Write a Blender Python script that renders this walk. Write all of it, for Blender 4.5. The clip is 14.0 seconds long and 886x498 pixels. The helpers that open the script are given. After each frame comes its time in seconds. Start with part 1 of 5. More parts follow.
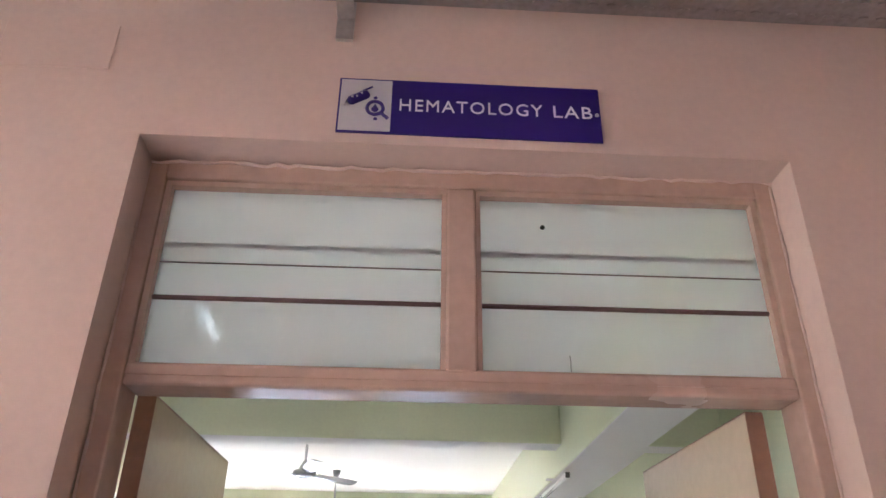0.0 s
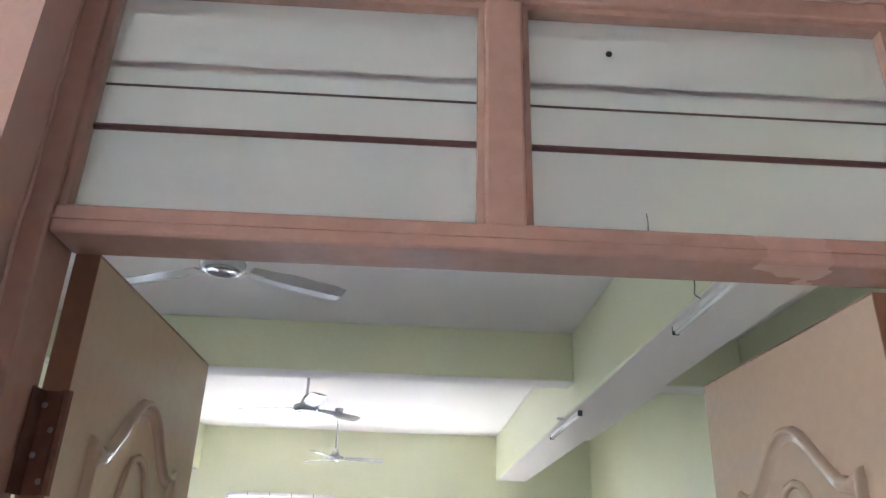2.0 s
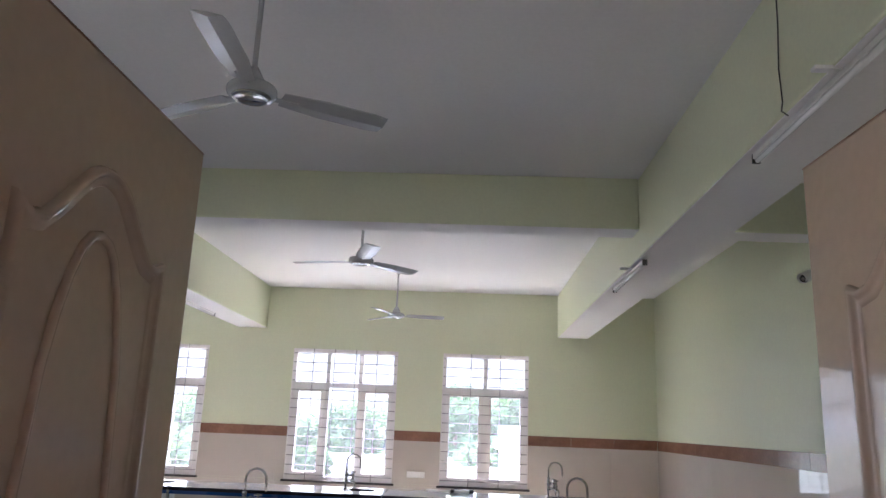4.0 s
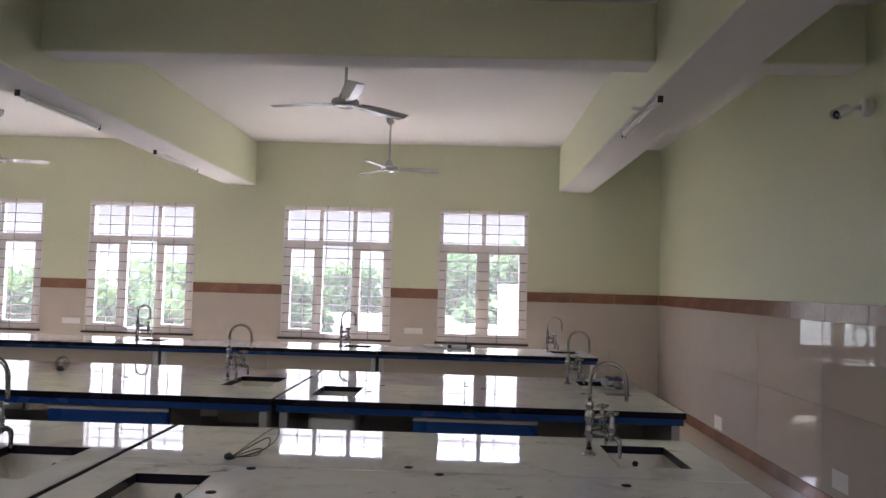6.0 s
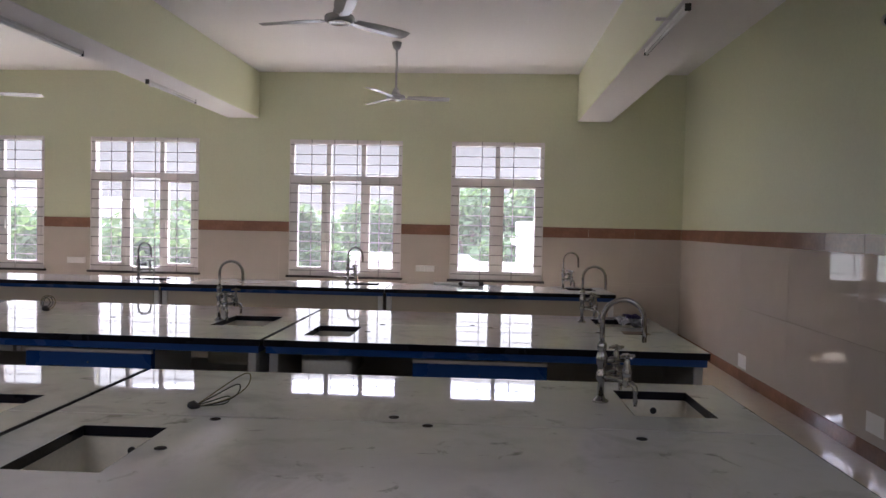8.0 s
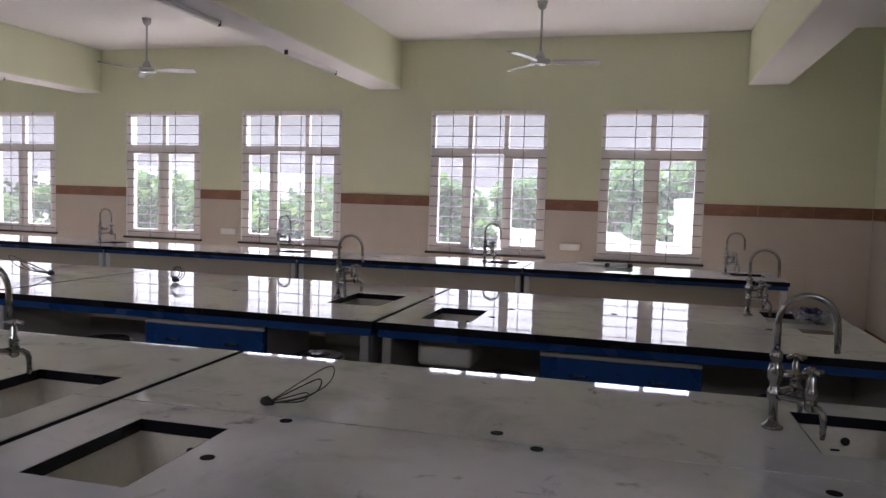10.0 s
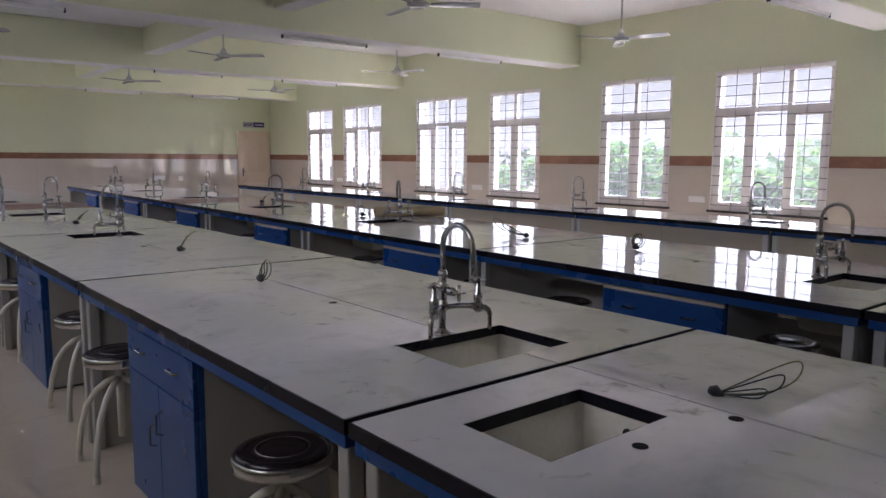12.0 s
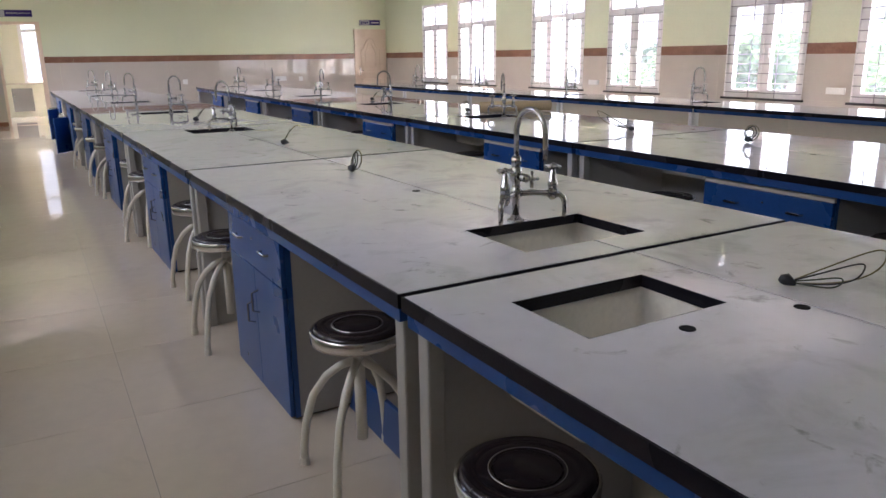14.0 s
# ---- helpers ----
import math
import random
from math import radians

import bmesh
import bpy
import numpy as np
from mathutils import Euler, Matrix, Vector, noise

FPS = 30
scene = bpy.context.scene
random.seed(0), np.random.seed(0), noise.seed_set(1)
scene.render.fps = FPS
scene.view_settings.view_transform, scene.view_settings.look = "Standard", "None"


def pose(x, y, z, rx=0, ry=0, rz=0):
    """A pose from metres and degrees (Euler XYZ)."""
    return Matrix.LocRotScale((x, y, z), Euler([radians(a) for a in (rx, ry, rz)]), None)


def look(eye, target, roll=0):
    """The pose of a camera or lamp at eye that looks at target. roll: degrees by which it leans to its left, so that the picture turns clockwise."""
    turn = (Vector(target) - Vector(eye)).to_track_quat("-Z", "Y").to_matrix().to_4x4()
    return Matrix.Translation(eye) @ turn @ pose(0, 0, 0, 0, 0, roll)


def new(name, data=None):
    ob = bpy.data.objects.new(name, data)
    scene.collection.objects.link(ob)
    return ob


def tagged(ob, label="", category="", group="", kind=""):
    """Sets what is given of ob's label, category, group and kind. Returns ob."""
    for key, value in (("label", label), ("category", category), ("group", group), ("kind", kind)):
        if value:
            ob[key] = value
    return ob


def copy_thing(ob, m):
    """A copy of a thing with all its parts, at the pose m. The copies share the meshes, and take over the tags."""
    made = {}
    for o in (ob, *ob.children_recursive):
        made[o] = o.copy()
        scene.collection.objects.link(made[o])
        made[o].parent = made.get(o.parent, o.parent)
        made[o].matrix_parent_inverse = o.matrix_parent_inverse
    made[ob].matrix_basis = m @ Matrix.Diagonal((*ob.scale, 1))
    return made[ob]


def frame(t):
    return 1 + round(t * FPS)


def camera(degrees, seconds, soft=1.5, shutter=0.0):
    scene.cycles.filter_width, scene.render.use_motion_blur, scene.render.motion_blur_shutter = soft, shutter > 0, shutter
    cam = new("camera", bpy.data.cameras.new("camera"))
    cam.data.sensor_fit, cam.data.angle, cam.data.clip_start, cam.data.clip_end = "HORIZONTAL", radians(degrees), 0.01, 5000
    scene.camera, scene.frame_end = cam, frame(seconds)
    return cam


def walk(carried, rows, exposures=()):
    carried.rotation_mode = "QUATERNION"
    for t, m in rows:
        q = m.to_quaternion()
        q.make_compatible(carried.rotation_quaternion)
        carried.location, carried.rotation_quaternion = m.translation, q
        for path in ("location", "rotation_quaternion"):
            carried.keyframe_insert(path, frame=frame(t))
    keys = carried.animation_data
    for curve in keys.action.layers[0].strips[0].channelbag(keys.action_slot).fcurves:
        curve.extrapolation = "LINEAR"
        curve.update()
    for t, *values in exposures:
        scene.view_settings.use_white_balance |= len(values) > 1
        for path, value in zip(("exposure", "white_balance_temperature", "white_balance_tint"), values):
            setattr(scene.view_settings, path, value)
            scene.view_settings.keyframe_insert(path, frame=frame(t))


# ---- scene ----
cam = camera(62.6, 14.0)
EXPOSURES = [(0.0, 4.9, 5200, 11), (1.5, 4.85, 5050, 10), (3.5, 4.15, 5050, 14.5), (4.5, 3.8, 5250, 18), (6.5, 3.35, 5550, 20), (10.0, 2.98, 5500, 21), (12.5, 3.42, 5250, 20), (13.5, 3.85, 5200, 20), (14.0, 4.1, 5350, 18)]
PATH = [
    (0, (1.516, 2.689, 1.718), (1.597, 4.459, 2.647), 0.9),
    (0.5, (1.531, 2.798, 1.716), (1.59, 4.576, 2.63), 1.4),
    (1, (1.549, 2.89, 1.71), (1.612, 4.682, 2.597), 1.5),
    (1.5, (1.533, 3.0, 1.71), (1.61, 4.806, 2.564), 1.7),
    (2, (1.489, 3.106, 1.706), (1.565, 4.934, 2.512), 1.9),
    (2.5, (1.464, 3.187, 1.693), (1.498, 5.04, 2.442), 2.0),
    (3, (1.49, 3.277, 1.674), (1.461, 5.159, 2.35), 2.2),
    (3.4, (1.53, 3.34, 1.653), (1.458, 5.248, 2.249), 2.4),
    (3.5, (1.54, 3.361, 1.652), (1.464, 5.273, 2.235), 2.4),
    (4, (1.565, 3.451, 1.62), (1.482, 5.393, 2.09), 2.3),
    (6.5, (1.608, 4.068, 1.557), (1.539, 6.066, 1.605), 1.6),
    (7, (1.63, 4.143, 1.542), (1.558, 6.142, 1.546), 1.6),
    (9.5, (1.748, 4.773, 1.509), (1.373, 6.733, 1.379), 1.1),
    (10, (1.748, 4.89, 1.501), (1.218, 6.813, 1.361), 1.7),
    (10.5, (1.704, 4.998, 1.492), (0.937, 6.839, 1.339), 2.4),
    (11, (1.664, 5.031, 1.494), (0.605, 6.718, 1.312), 2.3),
    (11.5, (1.645, 5.052, 1.488), (0.312, 6.527, 1.269), 1.2),
    (12, (1.676, 5.11, 1.481), (0.127, 6.35, 1.231), 0.4),
    (12.5, (1.736, 5.174, 1.474), (0.067, 6.235, 1.178), 0.2),
    (13, (1.779, 5.214, 1.455), (0.066, 6.184, 1.1), -0.0),
    (13.5, (1.778, 5.232, 1.441), (0.064, 6.17, 1.015), -0.4),
    (14, (1.776, 5.241, 1.427), (0.086, 6.18, 0.914), -0.8),
]
walk(cam, [(t, look(e, g, r)) for t, e, g, r in PATH], EXPOSURES)


# ---- world and sun ----
world = bpy.data.worlds.new("sky")
scene.world = world
world.use_nodes = True
wn = world.node_tree.nodes
sky = wn.new("ShaderNodeTexSky")
sky.sky_type, sky.sun_disc = "NISHITA", False
sky.sun_elevation, sky.sun_rotation = radians(60), radians(-28)
sky.air_density, sky.dust_density, sky.ozone_density = 0.6, 8.0, 0.5
world.node_tree.links.new(sky.outputs[0], wn["Background"].inputs[0])
wn["Background"].inputs[1].default_value = 0.15
sun = new("sun", bpy.data.lights.new("sun", "SUN"))
sun.data.energy, sun.data.angle, sun.data.color = 2.0, radians(2), (1.0, 0.95, 0.88)
sun.matrix_world = look((-7.04, 13.24, 25.98), (0, 0, 0))


# added fill lamps at the openings, on top of the sky: middle x, y, middle z, width, height, strength, turn
def fill_lamp(x, y, z, w, h, radiance, turn, spread=180):
    la = bpy.data.lights.new("window_skylight", "AREA")
    la.shape, la.size, la.size_y = "RECTANGLE", w, h
    la.energy, la.color = radiance * math.pi * w * h, (1.0, 0.93, 0.83)
    la.spread = radians(spread)
    ob = new("window_skylight", la)
    ob.matrix_world = pose(x, y, z, turn)


NORTH_FILL, HIGH_FILL = 0.19, 0.44
FILL_VENTS = [(-16.3, -14.0), (-13.3, -10.9), (-8.7, -7.0), (-6.3, -4.5), (-4.1, -2.3), (-1.5, 0.4), (2.75, 4.0)]     # unseen high openings added to the door wall to light the aisle
# a fill lamp outside each north window strengthens the sky's light indoors
for a, b in ((1.172, 2.432), (-1.062, 0.500), (-3.905, -2.347), (-5.866, -4.582), (-8.459, -7.175), (-10.732, -9.102), (-13.676, -12.050), (-15.471, -14.180)):
    fill_lamp((a + b) / 2, 14.50, 1.72, b - a - 0.1, 1.80, NORTH_FILL, -90)
# fill lamps in the added vents, tilted down; stronger at the dark west end
for a, b in FILL_VENTS:
    fill_lamp((a + b) / 2, 4.00, 2.42, b - a - 0.05, 0.34, HIGH_FILL * (3.6 if a < -9 else 1.0), 45, 120)


# ---- materials ----
def mat(name, col, rough=0.5, metal=0.0, vary=0.08, scale=6.0, bump=0.05, bscale=60.0, spec=0.5, stain=(), coat=0.0):
    """A surface with a coarse and a fine variation of its colour, and fine relief."""
    m = bpy.data.materials.new(name)
    m.use_nodes = True
    nt = m.node_tree
    N, L = nt.nodes, nt.links
    b = N["Principled BSDF"]
    b.inputs["Roughness"].default_value = rough
    b.inputs["Metallic"].default_value = metal
    b.inputs["Specular IOR Level"].default_value = spec
    b.inputs["Coat Weight"].default_value = coat
    b.inputs["Coat Roughness"].default_value = 0.05
    tc = N.new("ShaderNodeTexCoord")
    n1, n2 = N.new("ShaderNodeTexNoise"), N.new("ShaderNodeTexNoise")
    n1.inputs["Scale"].default_value, n1.inputs["Detail"].default_value = scale * 0.25, 4
    n2.inputs["Scale"].default_value, n2.inputs["Detail"].default_value = bscale, 6
    for n in (n1, n2):
        L.new(tc.outputs["Object"], n.inputs["Vector"])
    add = N.new("ShaderNodeMath")
    add.operation = "ADD"
    L.new(n1.outputs["Fac"], add.inputs[0])
    L.new(n2.outputs["Fac"], add.inputs[1])
    r = N.new("ShaderNodeMapRange")
    r.inputs["From Min"].default_value, r.inputs["From Max"].default_value = 0.6, 1.4
    r.inputs["To Min"].default_value, r.inputs["To Max"].default_value = 1 - vary, 1 + vary
    L.new(add.outputs[0], r.inputs["Value"])
    mul = N.new("ShaderNodeMix")
    mul.data_type, mul.blend_type = "RGBA", "MULTIPLY"
    mul.inputs["Factor"].default_value = 1.0
    mul.inputs["A"].default_value = (*col, 1)
    L.new(r.outputs[0], mul.inputs["B"])
    out = mul.outputs["Result"]
    for scol, sscale, lo, hi, stretch in stain:
        mp = N.new("ShaderNodeMapping")
        mp.inputs["Scale"].default_value, mp.inputs["Rotation"].default_value = (1, stretch, 1), (0, 0, 0.7 * stretch)
        L.new(tc.outputs["Object"], mp.inputs["Vector"])
        n3 = N.new("ShaderNodeTexNoise")
        n3.inputs["Scale"].default_value, n3.inputs["Detail"].default_value = sscale, 8
        n3.inputs["Roughness"].default_value, n3.inputs["Distortion"].default_value = 0.62, 0.6
        L.new(mp.outputs[0], n3.inputs["Vector"])
        r3 = N.new("ShaderNodeMapRange")
        r3.inputs["From Min"].default_value, r3.inputs["From Max"].default_value = lo, hi
        L.new(n3.outputs["Fac"], r3.inputs["Value"])
        mx = N.new("ShaderNodeMix")
        mx.data_type = "RGBA"
        mx.inputs["B"].default_value = (*scol, 1)
        L.new(r3.outputs[0], mx.inputs["Factor"])
        L.new(out, mx.inputs["A"])
        out = mx.outputs["Result"]
    L.new(out, b.inputs["Base Color"])
    rr = N.new("ShaderNodeMapRange")
    rr.inputs["From Min"].default_value, rr.inputs["From Max"].default_value = 0.3, 0.7
    rr.inputs["To Min"].default_value, rr.inputs["To Max"].default_value = rough * 0.8, min(1, rough * 1.25)
    L.new(n1.outputs["Fac"], rr.inputs["Value"])
    L.new(rr.outputs[0], b.inputs["Roughness"])
    if bump:
        bp = N.new("ShaderNodeBump")
        bp.inputs["Strength"].default_value, bp.inputs["Distance"].default_value = bump, 0.01
        L.new(n2.outputs["Fac"], bp.inputs["Height"])
        L.new(bp.outputs[0], b.inputs["Normal"])
    return m


def per_object(m, amount):
    """Let alike pieces differ a little in tone."""
    N, L = m.node_tree.nodes, m.node_tree.links
    b = N["Principled BSDF"]
    src = b.inputs["Base Color"].links[0].from_socket
    info = N.new("ShaderNodeObjectInfo")
    r = N.new("ShaderNodeMapRange")
    r.inputs["To Min"].default_value, r.inputs["To Max"].default_value = 1 - amount, 1 + amount
    L.new(info.outputs["Random"], r.inputs["Value"])
    mul = N.new("ShaderNodeMix")
    mul.data_type, mul.blend_type = "RGBA", "MULTIPLY"
    mul.inputs["Factor"].default_value = 1.0
    L.new(src, mul.inputs["A"])
    L.new(r.outputs[0], mul.inputs["B"])
    L.new(mul.outputs["Result"], b.inputs["Base Color"])
    return m


def pane_glass(name, tint=(1, 1, 1)):
    m = bpy.data.materials.new(name)
    m.use_nodes = True
    N, L = m.node_tree.nodes, m.node_tree.links
    N.remove(N["Principled BSDF"])
    tr, gl, mx, fr = N.new("ShaderNodeBsdfTransparent"), N.new("ShaderNodeBsdfGlossy"), N.new("ShaderNodeMixShader"), N.new("ShaderNodeLayerWeight")
    tr.inputs[0].default_value = (*tint, 1)
    gl.inputs["Roughness"].default_value = 0.02
    fr.inputs["Blend"].default_value = 0.5
    pw, sc = N.new("ShaderNodeMath"), N.new("ShaderNodeMath")
    pw.operation, pw.inputs[1].default_value = "POWER", 4.0
    sc.operation, sc.inputs[1].default_value, sc.inputs[2].default_value = "MULTIPLY_ADD", 0.5, 0.02
    L.new(fr.outputs["Facing"], pw.inputs[0])
    L.new(pw.outputs[0], sc.inputs[0])
    L.new(sc.outputs[0], mx.inputs[0])
    # a thin translucent veil imitates haze and pales the view outside
    veil, dm = N.new("ShaderNodeBsdfTranslucent"), N.new("ShaderNodeMixShader")
    veil.inputs[0].default_value, dm.inputs[0].default_value = (0.8, 0.79, 0.80, 1), 0.018
    L.new(tr.outputs[0], dm.inputs[1])
    L.new(veil.outputs[0], dm.inputs[2])
    L.new(dm.outputs[0], mx.inputs[1])
    L.new(gl.outputs[0], mx.inputs[2])
    L.new(mx.outputs[0], N["Material Output"].inputs[0])
    return m


def frosted_glass(name):
    m = bpy.data.materials.new(name)
    m.use_nodes = True
    N, L = m.node_tree.nodes, m.node_tree.links
    N.remove(N["Principled BSDF"])
    rf, tl, gl, m1, m2 = (N.new("ShaderNodeBsdfRefraction"), N.new("ShaderNodeBsdfTranslucent"), N.new("ShaderNodeBsdfGlossy"),
                          N.new("ShaderNodeMixShader"), N.new("ShaderNodeMixShader"))
    rf.inputs["Roughness"].default_value, rf.inputs["IOR"].default_value = 0.42, 1.03
    rf.inputs["Color"].default_value = (0.97, 1.0, 0.99, 1)
    tl.inputs["Color"].default_value = (0.95, 0.98, 0.97, 1)
    gl.inputs["Roughness"].default_value = 0.15
    m1.inputs[0].default_value, m2.inputs[0].default_value = 0.22, 0.03
    L.new(rf.outputs[0], m1.inputs[1])
    L.new(tl.outputs[0], m1.inputs[2])
    df, m3 = N.new("ShaderNodeBsdfDiffuse"), N.new("ShaderNodeMixShader")
    df.inputs[0].default_value, m3.inputs[0].default_value = (0.92, 0.97, 0.97, 1), 0.16
    L.new(m1.outputs[0], m3.inputs[1])
    L.new(df.outputs[0], m3.inputs[2])
    L.new(m3.outputs[0], m2.inputs[1])
    L.new(gl.outputs[0], m2.inputs[2])
    L.new(m2.outputs[0], N["Material Output"].inputs[0])
    return m


GREEN = mat("pale_green_paint", (0.72, 0.74, 0.53), 0.42, vary=0.05, scale=2, bump=0.06, bscale=40)
PINK = mat("salmon_paint", (0.535, 0.41, 0.35), 0.55, vary=0.06, scale=3, bump=0.08, bscale=50)
WHITE = mat("white_ceiling_paint", (0.84, 0.82, 0.81), 0.7, vary=0.04, scale=2, bump=0.06, bscale=40)
YELLOW = mat("yellow_paint", (0.76, 0.73, 0.57), 0.6, vary=0.04)
CREAM_TILE = mat("cream_wall_tile", (0.56, 0.50, 0.44), 0.03, vary=0.04, scale=3, bump=0.006, bscale=5, spec=0.8)
BROWN_TILE = per_object(mat("brown_border_tile", (0.25, 0.13, 0.08), 0.16, vary=0.2, scale=20, bump=0.02, bscale=30), 0.12)
FLOOR_TILE = per_object(mat("cream_floor_tile", (0.66, 0.57, 0.45), 0.03, vary=0.05, scale=4, bump=0.004, bscale=12, spec=0.8,
                            stain=[((0.50, 0.44, 0.36), 2.5, 0.55, 0.8, 1)]), 0.03)
GROUT = mat("grey_grout", (0.32, 0.29, 0.25), 0.8)
MARBLE = mat("white_marble", (0.645, 0.645, 0.68), 0.022, vary=0.05, scale=8, bump=0.003, bscale=14, spec=0.95,
             stain=[((0.36, 0.36, 0.37), 3.0, 0.52, 0.82, 1), ((0.30, 0.30, 0.29), 9.0, 0.62, 0.72, 1), ((0.27, 0.27, 0.27), 6.0, 0.68, 0.74, 5)])
BLACK_EDGE = mat("black_granite_edge", (0.012, 0.011, 0.016), 0.28, vary=0.3, bscale=200, spec=0.2)
BLUE = mat("blue_laminate", (0.016, 0.066, 0.235), 0.30, vary=0.12, scale=8, bump=0.02)
GREY_PANEL = mat("grey_laminate", (0.42, 0.40, 0.36), 0.5, vary=0.06, bump=0.03)
SHUTTER = mat("dark_grey_laminate", (0.22, 0.21, 0.20), 0.5, vary=0.06, bump=0.03)
BEIGE_PANEL = mat("beige_laminate", (0.60, 0.53, 0.42), 0.45, vary=0.06, bump=0.03)
BASIN = mat("cream_ceramic", (0.88, 0.83, 0.70), 0.18, vary=0.08, bump=0.02)
CHROME = mat("chrome", (0.40, 0.39, 0.38), 0.15, 1.0, vary=0.08, bump=0.02)
CHROME_BRIGHT = mat("bright_chrome", (0.72, 0.71, 0.70), 0.16, 1.0, vary=0.08, bump=0.02)
STEEL = mat("galvanised_steel", (0.50, 0.49, 0.47), 0.42, 1.0, vary=0.2, scale=12, bump=0.05)
BLACK_SEAT = mat("black_plastic", (0.022, 0.016, 0.018), 0.22, vary=0.2, bump=0.02)
CREAM_PAINT = mat("cream_metal_paint", (0.76, 0.72, 0.62), 0.32, vary=0.05, bump=0.02)
FRAME_PAINT = mat("tan_gloss_paint", (0.43, 0.305, 0.245), 0.22, vary=0.12, scale=14, bump=0.06, bscale=35)
LEAF_PAINT = mat("beige_gloss_paint", (0.56, 0.46, 0.345), 0.08, vary=0.06, scale=6, bump=0.03, bscale=45)
LEAF_EDGE = mat("brown_edge_paint", (0.30, 0.17, 0.11), 0.3, vary=0.15)
ROD_BROWN = mat("brown_rod_paint", (0.11, 0.06, 0.055), 0.35, vary=0.15)
COPPER = mat("oxidised_hinge", (0.20, 0.12, 0.09), 0.38, 0.8, vary=0.3, scale=30, bump=0.1)
WIN_FRAME = mat("white_upvc", (0.88, 0.84, 0.83), 0.25, vary=0.04, bump=0.01)
ROD = mat("grey_painted_rod", (0.30, 0.27, 0.27), 0.4, 0.0, vary=0.1)
SILL = mat("dark_granite_sill", (0.05, 0.045, 0.045), 0.2, vary=0.3, bscale=150)
FAN_WHITE = mat("white_fan_enamel", (0.45, 0.45, 0.46), 0.16, vary=0.05, bump=0.01)
TUBE = mat("white_tube_cover", (0.92, 0.92, 0.92), 0.12, vary=0.02, bump=0.0, spec=0.8)
PLASTIC = mat("white_plastic", (0.78, 0.77, 0.75), 0.35, vary=0.04, bump=0.01)
DARK = mat("dark_rubber", (0.02, 0.02, 0.02), 0.5, vary=0.2)
HOLE = mat("dark_plastic_cap", (0.015, 0.014, 0.014), 0.8, vary=0.2, spec=0.1)
WIRE_GREEN = mat("green_black_wire", (0.035, 0.05, 0.028), 0.4, vary=0.3)
WIRE_YELLOW = mat("olive_wire", (0.16, 0.14, 0.07), 0.4)
SIGN_BLUE = mat("navy_sign_vinyl", (0.022, 0.008, 0.135), 0.35, spec=0.3, vary=0.05, bump=0.0)
SIGN_GREY = mat("silver_sign_vinyl", (0.43, 0.42, 0.44), 0.35, vary=0.05, bump=0.0)
LETTER = mat("white_lettering", (0.66, 0.63, 0.66), 0.4, bump=0.0)
PAPER = mat("brown_kraft_paper", (0.46, 0.36, 0.20), 0.7, vary=0.1)
PALE_SHEET = mat("crumpled_pale_sheet", (0.62, 0.62, 0.66), 0.15, vary=0.2, bump=0.5, bscale=40)
CARD = mat("dark_card", (0.12, 0.07, 0.05), 0.6)
WALL_OUT = mat("white_house_render", (0.72, 0.70, 0.68), 0.8, vary=0.08, scale=1)
PINK_OUT = mat("pink_facade_render", (0.62, 0.40, 0.36), 0.8, vary=0.08, scale=1)
DARK_GLASS = mat("dark_window_glass", (0.03, 0.04, 0.05), 0.1, bump=0.0)
GROUND = mat("dry_earth", (0.24, 0.20, 0.14), 0.95, vary=0.3, scale=0.3, bump=0.3, bscale=3)
BARK = mat("bark", (0.12, 0.085, 0.06), 0.9, vary=0.3, bump=0.6, bscale=20)
LEAVES = per_object(mat("leaf_green", (0.055, 0.10, 0.042), 0.7, vary=0.45, scale=4, bump=0.0, spec=0.2), 0.25)
nt = LEAVES.node_tree
tl_, mx_ = nt.nodes.new("ShaderNodeBsdfTranslucent"), nt.nodes.new("ShaderNodeMixShader")
tl_.inputs["Color"].default_value, mx_.inputs[0].default_value = (0.13, 0.21, 0.06, 1), 0.32
nt.links.new(nt.nodes["Principled BSDF"].outputs[0], mx_.inputs[1])
nt.links.new(tl_.outputs[0], mx_.inputs[2])
nt.links.new(mx_.outputs[0], nt.nodes["Material Output"].inputs[0])
DOOR_CREAM = mat("cream_door_paint", (0.74, 0.60, 0.47), 0.3, vary=0.05)
GLASS = pane_glass("clear_window_glass", (0.97, 0.98, 0.98))
FROST = frosted_glass("frosted_louvre_glass")


# ---- mesh helpers ----
def part(name, bm, material, parent=None, label="", smooth=False):
    me = bpy.data.meshes.new(name)
    if smooth:
        for f in bm.faces:
            f.smooth = True
    bm.to_mesh(me)
    bm.free()
    me.materials.append(material)
    ob = new(name, me)
    if parent:
        ob.parent = parent
    if label:
        ob["label"] = label
    return ob


def thing(name, label, category, group="", m=None):
    ob = new(name)
    ob.empty_display_size = 0.1
    if m is not None:
        ob.matrix_basis = m
    return tagged(ob, label, category, group)


def structure(name, bm, material, label, category):
    return tagged(part(name, bm, material), label, category, kind="structure")


def box(bm, x0, x1, y0, y1, z0, z1):
    v = [bm.verts.new((x, y, z)) for z in (z0, z1) for y in (y0, y1) for x in (x0, x1)]
    for q in ((0, 2, 3, 1), (4, 5, 7, 6), (0, 1, 5, 4), (1, 3, 7, 5), (3, 2, 6, 7), (2, 0, 4, 6)):
        bm.faces.new([v[i] for i in q])
    return v


def boxes(*bs):
    bm = bmesh.new()
    for b in bs:
        box(bm, *b)
    return bm


